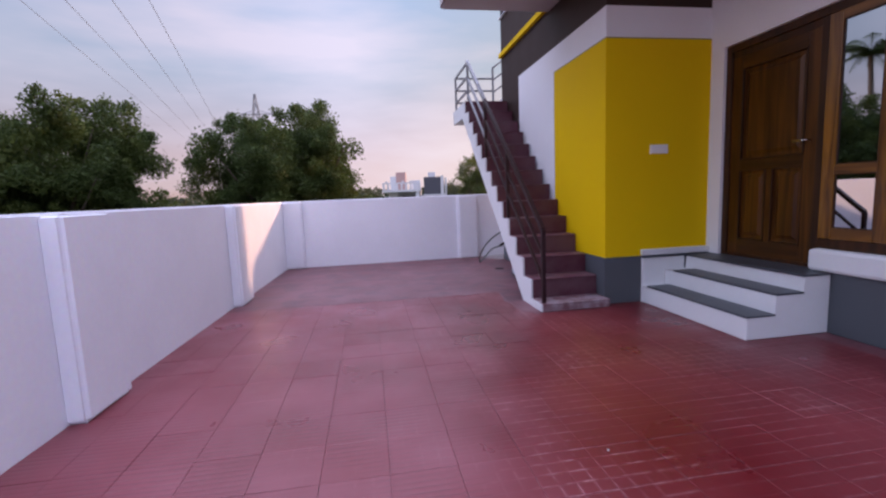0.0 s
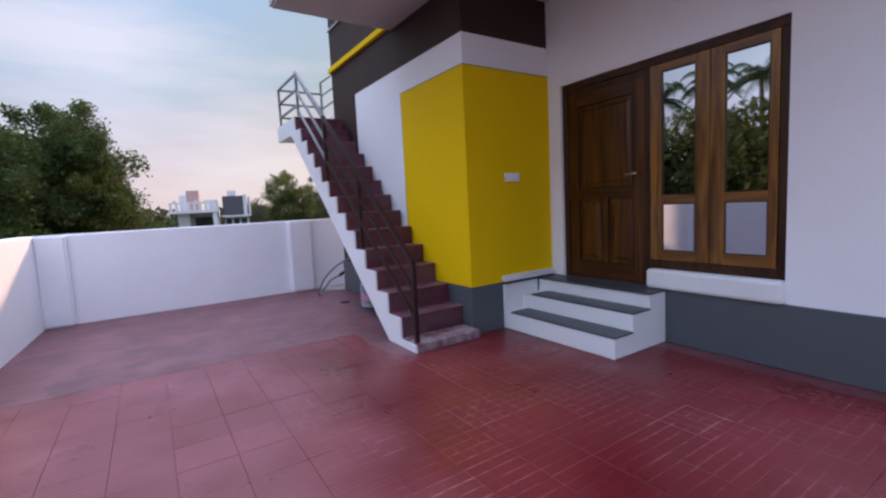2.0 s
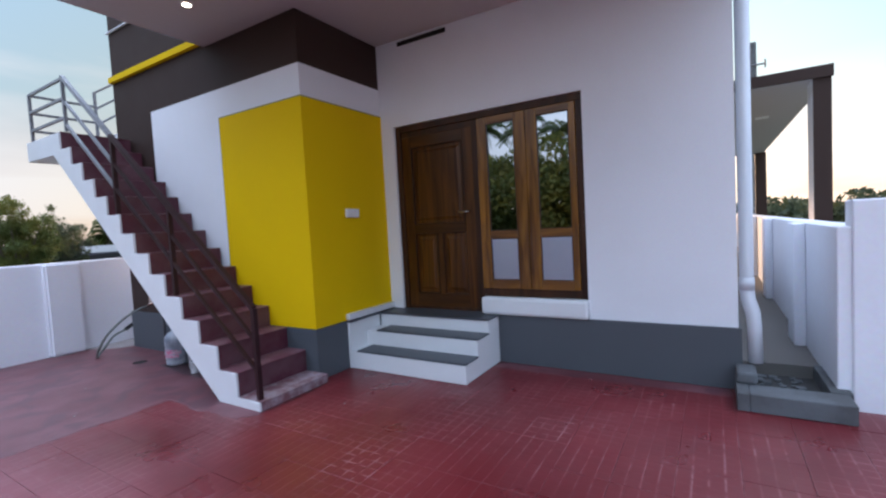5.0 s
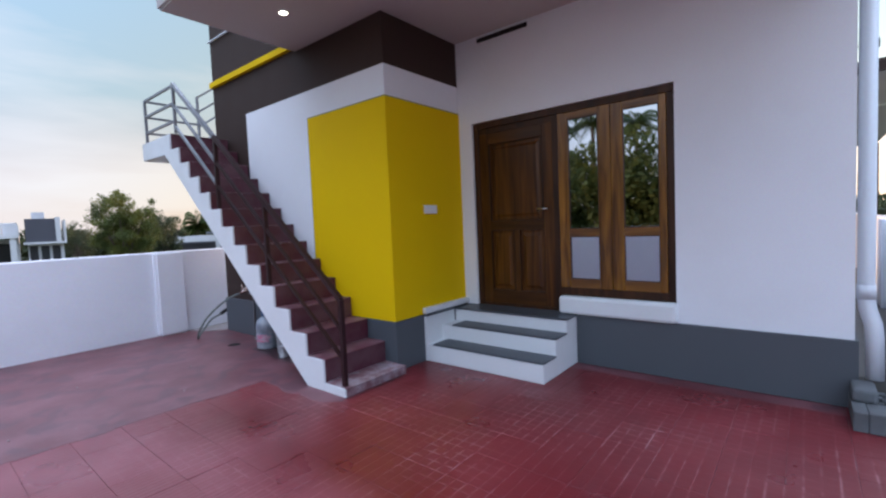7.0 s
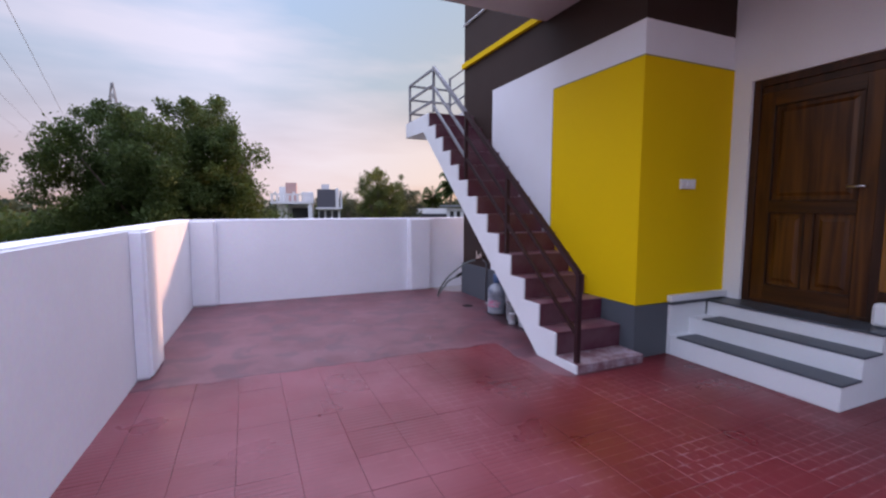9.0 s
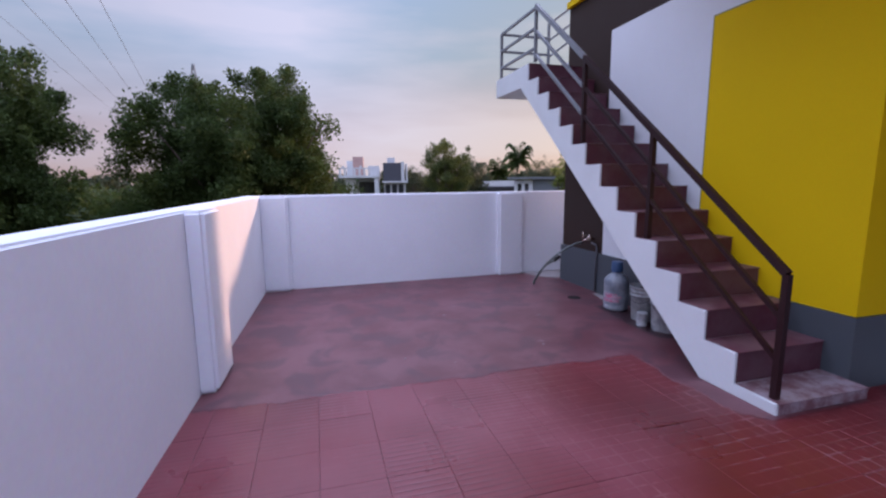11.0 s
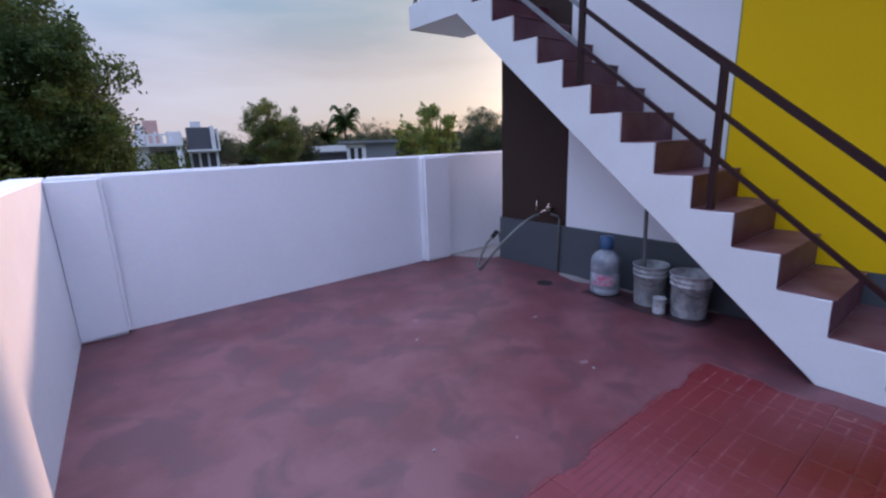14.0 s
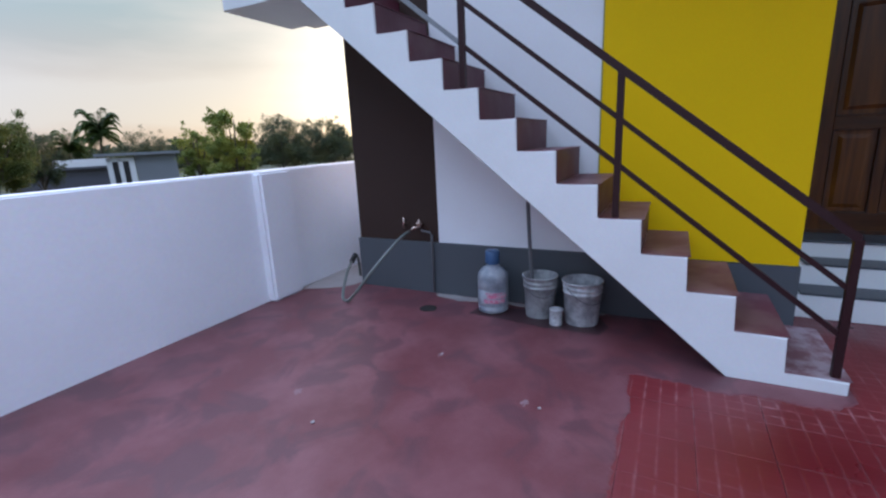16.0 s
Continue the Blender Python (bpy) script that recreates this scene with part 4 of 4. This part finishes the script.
for x in (4.6, 7.2, 9.8, 12.4, 15.0):
    bpart("pilaster", COMPOUND, pw, (x, 0.5695, 0.12, x + 0.4, 0.66, 1.256), bevel=0.012)
setting("wall_right", COMPOUND, (3.40, -3.2, GZ, 3.60, 0.49, 1.44), bevel=0.012, label="white rendered compound wall")
setting("wall_front_unseen", COMPOUND, (-2.43, -3.2, GZ, 3.399, -3.0, 1.30), bevel=0.012, label="white rendered front wall")
setting("wall_rear", COMPOUND, (21.0, 0.3, GZ, 21.2, 8.9, 1.25), bevel=0.012, label="cream end wall of the passage")


def rear_porch():
    p = thing("rear_porch", (9.0, 0, GZ), "flat-roofed porch with dark brown pillars and pale ceiling", "porch")
    bpart("pillar", BROWN, p, (9.0, -0.40, GZ, 9.02, -0.16, 3.47), label="dark brown pillar face")
    bpart("pillar", FAR_WHITE, p, (9.0205, -0.40, GZ, 9.5, -0.16, 3.47))
    bpart("pillar", BROWN, p, (20.0, -0.46, GZ, 20.3, -0.12, 3.47), label="dark brown pillar")
    bpart("beam", BROWN, p, (8.95, -0.42, 3.4705, 9.0, 5.0, 3.66))
    bpart("roof", CEIL, p, (9.0005, -0.40, 3.4705, 20.4, 5.0, 3.62))
    for x in (12.0, 17.0):
        bpart("ceiling_light", PLASTIC_WHITE, p, (x, 0.15, 3.455, x + 0.25, 0.4, 3.47))


rear_porch()


def utility_pole():
    t = thing("utility_pole", (34.5, -1.1, GZ), "grey concrete electricity pole with a short crossarm", "pole")
    bm = bmesh.new()
    tube(bm, [(34.5, -1.1, GZ), (34.5, -1.1, 11.8)], [0.24, 0.17], square=False, seg=8)
    part("shaft", bm, CEMENT, t)
    bm = bmesh.new()
    tube(bm, [(34.3, -1.75, 10.35), (34.3, -0.5, 10.35)], 0.06, seg=4)
    for y in (-1.7, -0.55):
        tube(bm, [(34.3, y, 10.1), (34.3, y, 10.6)], 0.05, seg=6)
    part("crossarm", bm, WIRE, t)


utility_pole()


# ---- drain pipe, lamp, tap, hose ----
def rain_pipe():
    t = thing("rain_pipe", (3.66, 1.08, 0.15), "white plastic rainwater pipe down the house corner, open at the foot", "pipe")
    bm = bmesh.new()
    tube(bm, [(3.64, 1.070, 3.5), (3.64, 1.070, 0.80), (3.625, 1.062, 0.71), (3.595, 1.035, 0.61), (3.585, 1.028, 0.52), (3.57, 1.025, 0.225)], 0.050, seg=18)
    part("pipe", bm, PVC, t, smooth=True)
    bm = bmesh.new()
    tube(bm, [(3.64, 1.070, 0.88), (3.64, 1.070, 0.78)], 0.054, seg=18)
    part("socket", bm, PVC, t, smooth=True)
    # The pipe is closed; a black disc paints the shade of its hollow.
    bm = bmesh.new()
    lathe(bm, [(0.048, 0), (0.048, 0.003)], 3.57, 1.025, 0.2205)
    part("mouth", bm, DARK, t, "dark disc painted as the shaded inside of the pipe end")


rain_pipe()
LAMP_ON = bpy.data.materials.new("lamp_glow")
LAMP_ON.use_nodes = True
LAMP_ON.node_tree.nodes["Principled BSDF"].inputs["Emission Color"].default_value = (1, 0.9, 0.75, 1)
LAMP_ON.node_tree.nodes["Principled BSDF"].inputs["Emission Strength"].default_value = 6
dl = thing("downlight", (1.80, 5.235, Z_CEIL), "small lit round downlight in the porch ceiling", "lamp")
bm = bmesh.new()
lathe(bm, [(0.05, 0), (0.05, 0.008), (0.035, 0.0085)], 1.80, 5.235, Z_CEIL - 0.009)
part("rim", bm, PLASTIC_WHITE, dl)
bm = bmesh.new()
lathe(bm, [(0.033, 0), (0.033, 0.003)], 1.80, 5.235, Z_CEIL - 0.0125)
part("lens", bm, LAMP_ON, dl, "glowing lens")
bm = bmesh.new()
tube(bm, [(XS - 0.02, 6.2, 4.18), (XS - 0.02, YH, 4.18)], 0.014, seg=8)
part("conduit", bm, PVC, house, "white conduit pipe")

HOSE = mat("pale_grey_green_hose", (0.15, 0.17, 0.16), 0.4, bump=0)
BRASS = mat("tap_metal", (0.55, 0.42, 0.36), 0.25, 1.0, bump=0)
XW = XS - 0.001


def tap():
    t = thing("water_tap", (XW, 7.38, 0.63), "chrome and brass wall tap on the dark brown wall", "tap")
    bm = bmesh.new()
    tube(bm, [(XW, 7.36, 0.645), (XW - 0.10, 7.36, 0.645), (XW - 0.125, 7.39, 0.635), (XW - 0.125, 7.44, 0.60)], [0.016, 0.018, 0.014, 0.013], seg=12)
    part("spout", bm, BRASS, t, smooth=True)
    bm = bmesh.new()
    lathe(bm, [(0.028, 0), (0.034, 0.01), (0.03, 0.02), (0.012, 0.024), (0.012, 0.05)], XW - 0.07, 7.36, 0.66)
    part("handle", bm, BRASS, t, smooth=True)
    bm = bmesh.new()
    tube(bm, [(XW, 7.54, 0.66), (XW - 0.05, 7.54, 0.66)], 0.012, seg=10)
    tube(bm, [(XW - 0.045, 7.54, 0.61), (XW - 0.045, 7.54, 0.72)], 0.009, seg=8)
    part("valve", bm, BRASS, t, "small brass valve", smooth=True)
    p = thing("supply_pipe", (XW - 0.04, 7.25, 0.0), "thin black pipe running down the plinth", "pipe")
    bm = bmesh.new()
    tube(bm, [(XW - 0.04, 7.36, 0.60), (XW - 0.04, 7.27, 0.585), (XW - 0.042, 7.25, 0.56), (XW - 0.042, 7.255, 0.02)], 0.012, seg=8)
    part("pipe", bm, WIRE, p, smooth=True)
    h = thing("garden_hose", (2.2, 8.1, 0.0), "pale grey-green garden hose hanging from the tap in a loop", "hose")
    cu = [(XW - 0.125, 7.44, 0.60), (XW - 0.22, 7.45, 0.58), (2.03, 7.49, 0.49), (1.89, 7.60, 0.32), (1.84, 7.76, 0.12), (1.87, 7.88, 0.018), (1.92, 7.98, 0.017), (2.02, 8.04, 0.09), (2.15, 8.09, 0.20), (2.32, 8.17, 0.24), (2.42, 8.20, 0.29), (2.52, 8.24, 0.22), (2.58, 8.28, 0.02)]
    cu = [Vector(c) for c in cu]
    pts = []
    for i in range(len(cu) - 1):
        p0, p1, p2, p3 = cu[max(i - 1, 0)], cu[i], cu[i + 1], cu[min(i + 2, len(cu) - 1)]
        for k in range(5):
            u = k / 5
            pts.append(0.5 * ((2 * p1) + (p2 - p0) * u + (2 * p0 - 5 * p1 + 4 * p2 - p3) * u * u + (3 * p1 - p0 - 3 * p2 + p3) * u ** 3))
    bm = bmesh.new()
    tube(bm, pts + [cu[-1]], 0.014, seg=8)
    part("tube", bm, HOSE, h, smooth=True)
    bm = bmesh.new()
    tube(bm, [(2.33, 8.172, 0.245), (2.43, 8.204, 0.288)], 0.026, seg=10)
    part("coupling", bm, DARK, h, "black hose coupling")


tap()
SKYBLUE = mat("blue_plastic_cap", (0.04, 0.10, 0.22), 0.4, bump=0)
JUG = mat("dusty_clear_plastic", (0.20, 0.23, 0.28), 0.3, var=0.15, scale=9, bump=0.1, stain=(0.42, 0.44, 0.48), stain_amount=0.6, stain_scale=9)
PINK = mat("pink_label", (0.55, 0.10, 0.22), 0.5, var=0.25, scale=25, stain=(0.5, 0.42, 0.46), stain_amount=0.8, stain_scale=22)
PAIL = mat("grimy_white_pail", (0.42, 0.43, 0.44), 0.55, var=0.2, scale=9, bump=0.2, stain=(0.16, 0.16, 0.17), stain_amount=0.8, stain_scale=9)
PAIL2 = mat("paint_splashed_pail", (0.55, 0.56, 0.58), 0.55, var=0.15, scale=7, bump=0.3, stain=(0.2, 0.2, 0.22), stain_amount=0.75, stain_scale=13)


def jug():
    x, y = 2.165, 6.585
    t = thing("water_jug", (x, y, 0), "dusty clear twenty-litre water jug with a blue cap and pink label", "jug")
    bm = bmesh.new()
    lathe(bm, [(0.10, 0), (0.122, 0.012), (0.125, 0.05), (0.118, 0.06), (0.125, 0.07), (0.125, 0.19), (0.117, 0.20), (0.125, 0.21), (0.125, 0.30), (0.118, 0.33), (0.09, 0.365), (0.055, 0.385), (0.045, 0.40), (0.045, 0.42)], x, y, 0)
    part("bottle", bm, JUG, t, smooth=True)
    bm = bmesh.new()
    lathe(bm, [(0.055, 0), (0.058, 0.01), (0.058, 0.10), (0.05, 0.11), (0.02, 0.112)], x, y, 0.405)
    part("cap", bm, SKYBLUE, t, "blue cap", smooth=True)
    bm = bmesh.new()
    k = 12
    for z0, z1, a0, a1 in ((0.10, 0.13, 2.9, 4.3), (0.14, 0.17, 3.1, 4.5), (0.175, 0.187, 3.0, 4.2)):
        for i in range(k):
            a, b = a0 + (a1 - a0) * i / k, a0 + (a1 - a0) * (i + 1) / k
            q = [bm.verts.new((x + 0.1275 * math.cos(c), y + 0.1275 * math.sin(c), z)) for c, z in ((a, z0), (b, z0), (b, z1), (a, z1))]
            bm.faces.new(q)
    part("label", bm, PINK, t, "faded pink printed bars")


def pail(x, y, r, h, material, label, handle_a):
    t = thing("bucket", (x, y, 0), label, "bucket", "")
    bm = bmesh.new()
    prof = [(r * 0.82, 0), (r * 0.84, 0.006), (r * 0.93, h * 0.72), (r * 0.99, h * 0.73), (r * 0.99, h * 0.755), (r * 0.94, h * 0.76), (r * 0.95, h * 0.83), (r * 1.0, h * 0.84), (r * 1.0, h * 0.865), (r * 0.96, h * 0.87), (r * 0.97, h * 0.96), (r * 1.04, h * 0.965), (r * 1.04, h), (r * 0.95, h), (r * 0.9, h * 0.6), (r * 0.8, 0.03)]
    lathe(bm, prof, x, y, 0, seg=32)
    part("body", bm, material, t, smooth=True)
    bm = bmesh.new()
    lathe(bm, [(r * 0.85, 0), (r * 0.86, 0.01)], x, y, h * 0.45)
    part("contents", bm, SLUDGE, t, "dried grey sludge inside")
    bm = bmesh.new()
    pts = [(x + r * 1.03 * math.cos(handle_a + u), y + r * 1.03 * math.sin(handle_a + u), h * (0.9 - 0.35 * math.sin(math.pi * i / 10))) for i, u in enumerate(np.linspace(-1.4, 1.4, 11))]
    tube(bm, pts, 0.003, seg=6)
    part("handle", bm, WIRE, t, "wire handle")


jug()
pail(2.20, 6.20, 0.135, 0.335, PAIL, "grimy white plastic paint bucket holding a stick, against the plinth", 3.6)
pail(2.17, 5.87, 0.145, 0.335, PAIL2, "paint-splashed white plastic bucket beside a small tin", 3.9)
cn = thing("tin", (2.06, 6.04, 0), "small white paint tin between the buckets", "tin")
bm = bmesh.new()
lathe(bm, [(0.045, 0), (0.048, 0.004), (0.046, 0.01), (0.046, 0.115), (0.049, 0.118), (0.049, 0.125), (0.04, 0.126)], 2.05, 6.04, 0)
part("can", bm, PAIL2, cn, smooth=True)
sk = thing("stick", (2.22, 6.30, 0.16), "dark wooden stick standing in the bucket, leaning on the wall", "stick")
bm = bmesh.new()
tube(bm, [(2.21, 6.26, 0.155), (2.28, 6.31, 0.6), (2.365, 6.36, 1.15)], 0.016, seg=8)
part("shaft", bm, WIRE, sk)
dg = thing("drain_cover", (2.0, 7.12, 0), "small round dark floor drain", "drain")
bm = bmesh.new()
lathe(bm, [(0.075, 0), (0.075, 0.003), (0.06, 0.004)], 2.0, 7.12, 0.0005)
part("grate", bm, DARK, dg)


def smear(name, outline, material, label, z=0.0022):
    """A thin patch on the floor with a ragged outline."""
    rng = random.Random(len(outline) + int(outline[0][1] * 10))
    pts = []
    for (xa, ya), (xb, yb) in zip(outline, outline[1:] + outline[:1]):
        for k in range(6):
            u = k / 6
            pts.append((xa + (xb - xa) * u + rng.uniform(-0.012, 0.012), ya + (yb - ya) * u + rng.uniform(-0.012, 0.012)))
    bm = bmesh.new()
    prism(bm, pts, 0.0003, z, "z")
    part(name, bm, material, kind="structure", label=label)


smear("cement_smear", [(2.30, 6.72), (2.25, 6.95), (2.31, 7.2), (2.378, 7.22), (2.378, 6.7)], PALE_CEMENT, "pale cement smear along the foot of the plinth")
smear("cement_smear", [(2.33, 5.75), (2.29, 6.1), (2.34, 6.6), (2.378, 6.6), (2.378, 5.72)], PALE_CEMENT, "pale cement smear along the foot of the plinth")
DARK_PATCH = mat("dark_red_concrete", (0.050, 0.022, 0.026), 0.35, var=0.25, scale=7, fine=70, bump=0.2)
smear("dark_patch", [(1.97, 5.72), (1.95, 6.05), (2.0, 6.45), (2.02, 6.74), (2.2, 6.72), (2.27, 6.3), (2.27, 5.74), (2.1, 5.66)], DARK_PATCH, "dark red patch round the buckets", 0.0012)
SPILT = mat("faint_spilt_whitewash", (0.25, 0.15, 0.165), 0.6, var=0.3, scale=30)
for k, (x, y, q) in enumerate(((1.28, 6.63, 0.035), (1.62, 5.30, 0.05), (0.55, 7.2, 0.03), (0.95, 5.95, 0.035), (1.9, 5.35, 0.03))):
    smear("whitewash_spot", [(x - q, y - q * 0.4), (x, y - q * 0.7), (x + q, y), (x + q * 0.3, y + q * 0.6), (x - q * 0.6, y + q * 0.4)], SPILT, "faint spilt whitewash on the red floor", 0.0008)

bm = bmesh.new()
rng_c = random.Random(8)
outline = [(2.12 + rng_c.uniform(-0.03, 0.03), 8.42), (2.16, 8.30 + rng_c.uniform(-0.02, 0.02)), (2.24, 8.22), (2.33, 8.16), (2.46, 8.14), (3.4, 8.14), (3.4, 8.64), (2.0, 8.62), (2.06, 8.52)]
prism(bm, outline, 0.0004, 0.006, "z")
part("cement_patch", bm, PALE_CEMENT, kind="structure", label="pale cement patch at the house corner")


# ---- floor tiles ----
def tile_mat():
    m = bpy.data.materials.new("ribbed_red_tile")
    m.use_nodes = True
    nt = m.node_tree
    b = nt.nodes["Principled BSDF"]
    N, L = nt.nodes.new, nt.links.new
    geo, info, sep = N("ShaderNodeNewGeometry"), N("ShaderNodeObjectInfo"), N("ShaderNodeSeparateXYZ")
    L(geo.outputs["Position"], sep.inputs["Vector"])

    def math_node(op, a, c=None, clamp=False):
        n = N("ShaderNodeMath")
        n.operation, n.use_clamp = op, clamp
        for i, v in enumerate((a, c)):
            if v is None:
                continue
            if isinstance(v, (int, float)):
                n.inputs[i].default_value = v
            else:
                L(v, n.inputs[i])
        return n.outputs[0]

    def noise_node(scale, detail, lo, hi):
        n, r = N("ShaderNodeTexNoise"), N("ShaderNodeMapRange")
        n.inputs["Scale"].default_value, n.inputs["Detail"].default_value = scale, detail
        L(geo.outputs["Position"], n.inputs["Vector"])
        r.inputs["From Min"].default_value, r.inputs["From Max"].default_value = lo, hi
        L(n.outputs["Fac"], r.inputs["Value"])
        return r.outputs["Result"]

    def groove(axis, start):
        wave = math_node("ABSOLUTE", math_node("COSINE", math_node("MULTIPLY", math_node("SUBTRACT", sep.outputs[axis], start), math.pi / 0.07625)))
        return math_node("POWER", wave, 34.0)

    gx, gy = groove("X", 0.01), groove("Y", Y_T)
    pick = noise_node(0.7, 1, 0.42, 0.54)
    ribs = math_node("MAXIMUM", math_node("MULTIPLY", gx, math_node("ADD", math_node("MULTIPLY", pick, 0.8), 0.2, True)), gy)
    zone = N("ShaderNodeMapRange")
    zone.interpolation_type = "SMOOTHSTEP"
    zone.inputs["From Min"].default_value, zone.inputs["From Max"].default_value = 0.50, 1.05
    L(math_node("ADD", sep.outputs["X"], math_node("MULTIPLY", noise_node(1.3, 2, 0.3, 0.7), 0.6)), zone.inputs["Value"])
    gridded = zone.outputs["Result"]
    plain = math_node("SUBTRACT", 1.0, gridded)
    fine = math_node("POWER", math_node("ABSOLUTE", math_node("COSINE", math_node("MULTIPLY", math_node("SUBTRACT", sep.outputs["Y"], Y_T), math.pi / 0.038125))), 9.0)
    fine = math_node("MULTIPLY", math_node("MULTIPLY", fine, plain), noise_node(1.5, 5, 0.40, 0.58), True)
    patchy = math_node("ADD", math_node("MULTIPLY", math_node("POWER", info.outputs["Random"], 1.5), 0.8), 0.30)
    cover = math_node("ADD", noise_node(1.6, 6, 0.38, 0.60), 0.15, True)
    worn = math_node("MULTIPLY", math_node("MULTIPLY", ribs, patchy), math_node("MULTIPLY", cover, noise_node(14, 4, 0.40, 0.60)), True)
    worn = math_node("MULTIPLY", worn, math_node("ADD", math_node("MULTIPLY", gridded, 0.75), 0.25), True)
    base, light, rub_sheen = N("ShaderNodeMixRGB"), N("ShaderNodeMixRGB"), N("ShaderNodeMixRGB")
    base.inputs["Color1"].default_value, base.inputs["Color2"].default_value = (0.110, 0.008, 0.011, 1), (0.178, 0.020, 0.025, 1)
    L(noise_node(0.8, 4, 0.35, 0.65), base.inputs["Fac"])
    rub_sheen.inputs["Color2"].default_value = (0.22, 0.052, 0.066, 1)
    L(base.outputs["Color"], rub_sheen.inputs["Color1"])
    # Paler at low x: fading plus sky sheen put into the tile colour.
    faded = N("ShaderNodeMapRange")
    faded.interpolation_type = "SMOOTHSTEP"
    faded.inputs["From Min"].default_value, faded.inputs["From Max"].default_value = 0.5, 1.25
    faded.inputs["To Min"].default_value, faded.inputs["To Max"].default_value = 1.0, 0.08
    L(math_node("ADD", sep.outputs["X"], math_node("MULTIPLY", noise_node(1.1, 3, 0.3, 0.7), 0.5)), faded.inputs["Value"])
    wear = math_node("ADD", math_node("MULTIPLY", noise_node(1.3, 6, 0.38, 0.64), 0.65), math_node("ADD", math_node("MULTIPLY", info.outputs["Random"], 0.2), 0.25))
    L(math_node("MULTIPLY", wear, faded.outputs["Result"], True), rub_sheen.inputs["Fac"])
    light.inputs["Color2"].default_value = (0.40, 0.20, 0.21, 1)
    groove_dark = N("ShaderNodeMixRGB")
    groove_dark.inputs["Color2"].default_value = (0.085, 0.012, 0.018, 1)
    L(rub_sheen.outputs["Color"], groove_dark.inputs["Color1"])
    L(math_node("MULTIPLY", fine, 0.45), groove_dark.inputs["Fac"])
    L(groove_dark.outputs["Color"], light.inputs["Color1"])
    L(math_node("MULTIPLY", worn, 0.6), light.inputs["Fac"])
    L(light.outputs["Color"], b.inputs["Base Color"])
    r = N("ShaderNodeMapRange")
    r.inputs["To Min"].default_value, r.inputs["To Max"].default_value = 0.24, 0.48
    L(noise_node(1.7, 4, 0.3, 0.7), r.inputs["Value"])
    L(r.outputs["Result"], b.inputs["Roughness"])
    bp = N("ShaderNodeBump")
    bp.inputs["Strength"].default_value, bp.inputs["Distance"].default_value = 0.4, 0.003
    bp.invert = True
    L(math_node("ADD", math_node("MULTIPLY", math_node("MULTIPLY", ribs, gridded), noise_node(1.9, 4, 0.34, 0.55)), math_node("MULTIPLY", fine, 0.8)), bp.inputs["Height"])
    L(bp.outputs["Normal"], b.inputs["Normal"])
    return m


TILE = tile_mat()
TP = 0.305


def floor_tiles():
    bm = bmesh.new()
    g = 0.0009
    box(bm, g, g, -0.0055, TP - g, TP - g, 0.0)
    top = [e for e in bm.edges if all(v.co.z > -0.001 for v in e.verts)]
    bmesh.ops.bevel(bm, geom=top, offset=0.0009, segments=1, affect="EDGES")
    bmesh.ops.recalc_face_normals(bm, faces=bm.faces)
    me = bpy.data.meshes.new("tile")
    bm.to_mesh(me)
    bm.free()
    me.materials.append(TILE)
    paving = tagged(new("floor_tiles"), "worn ribbed red floor tiles", kind="structure")
    rng = random.Random(11)
    far = bmesh.new()
    count = 0
    cells = []
    for i in range(-7, 13):
        for j in range(-20, 7):
            x, y = 0.01 + i * TP, Y_T + j * TP
            if x > 3.4 or x + TP < left_x(y) or (x + TP > 3.50 and y > 1.1) or y + TP > FY + 0.01 or (y + TP > 4.6 and x + TP > FX + 0.2):
                continue
            if x < left_x(y) - 0.25:
                continue
            cells.append((abs(x - 0.9) + abs(y - 3.0), x, y))
    cells.sort()
    for d, x, y in cells:
        z = rng.uniform(-0.0012, 0.0012)
        tilt = rng.uniform(-0.15, 0.15)
        if count < 296 and x > left_x(y) - 0.18:
            ob = new("tile", me)
            ob.matrix_world = pose(x, y, z, rng.uniform(-0.12, 0.12), tilt, 0)
            ob.parent = paving
            count += 1
        else:
            box(far, max(x + g, left_x(y) - 0.1), y + g, -0.0055, x + TP - g, y + TP - g, z)
    for i in range(-6, 5):
        x = 0.01 + i * TP
        bpart("cut_tile", TILE, paving, (x + g, Y_T + 7 * TP + g, -0.0055, min(x + TP, FX) - g, FY - 0.002, rng.uniform(-0.0012, 0.0004)))
    part("outer_tiles", far, TILE, paving, kind="stuff")


floor_tiles()


def chips():
    rng = random.Random(21)
    spots = [(1.02, 2.05), (0.84, 1.6), (1.28, 6.62), (0.35, 6.9), (0.92, 5.86), (-0.25, 5.9), (2.05, 3.9), (0.1, 5.72)]
    for x, y in spots:
        r = rng.uniform(0.005, 0.011)
        c = thing("plaster_chip", (x, y, 0), "tiny pale chip of plaster lying on the red floor", "debris", "plaster chips")
        bm = bmesh.new()
        bmesh.ops.create_icosphere(bm, subdivisions=1, radius=r)
        for v in bm.verts:
            v.co = Vector((v.co.x * rng.uniform(0.8, 1.5) + x, v.co.y * rng.uniform(0.8, 1.3) + y, v.co.z * 0.5 + r * 0.5 + 0.001))
        part("chip", bm, PALE_CEMENT, c)


chips()
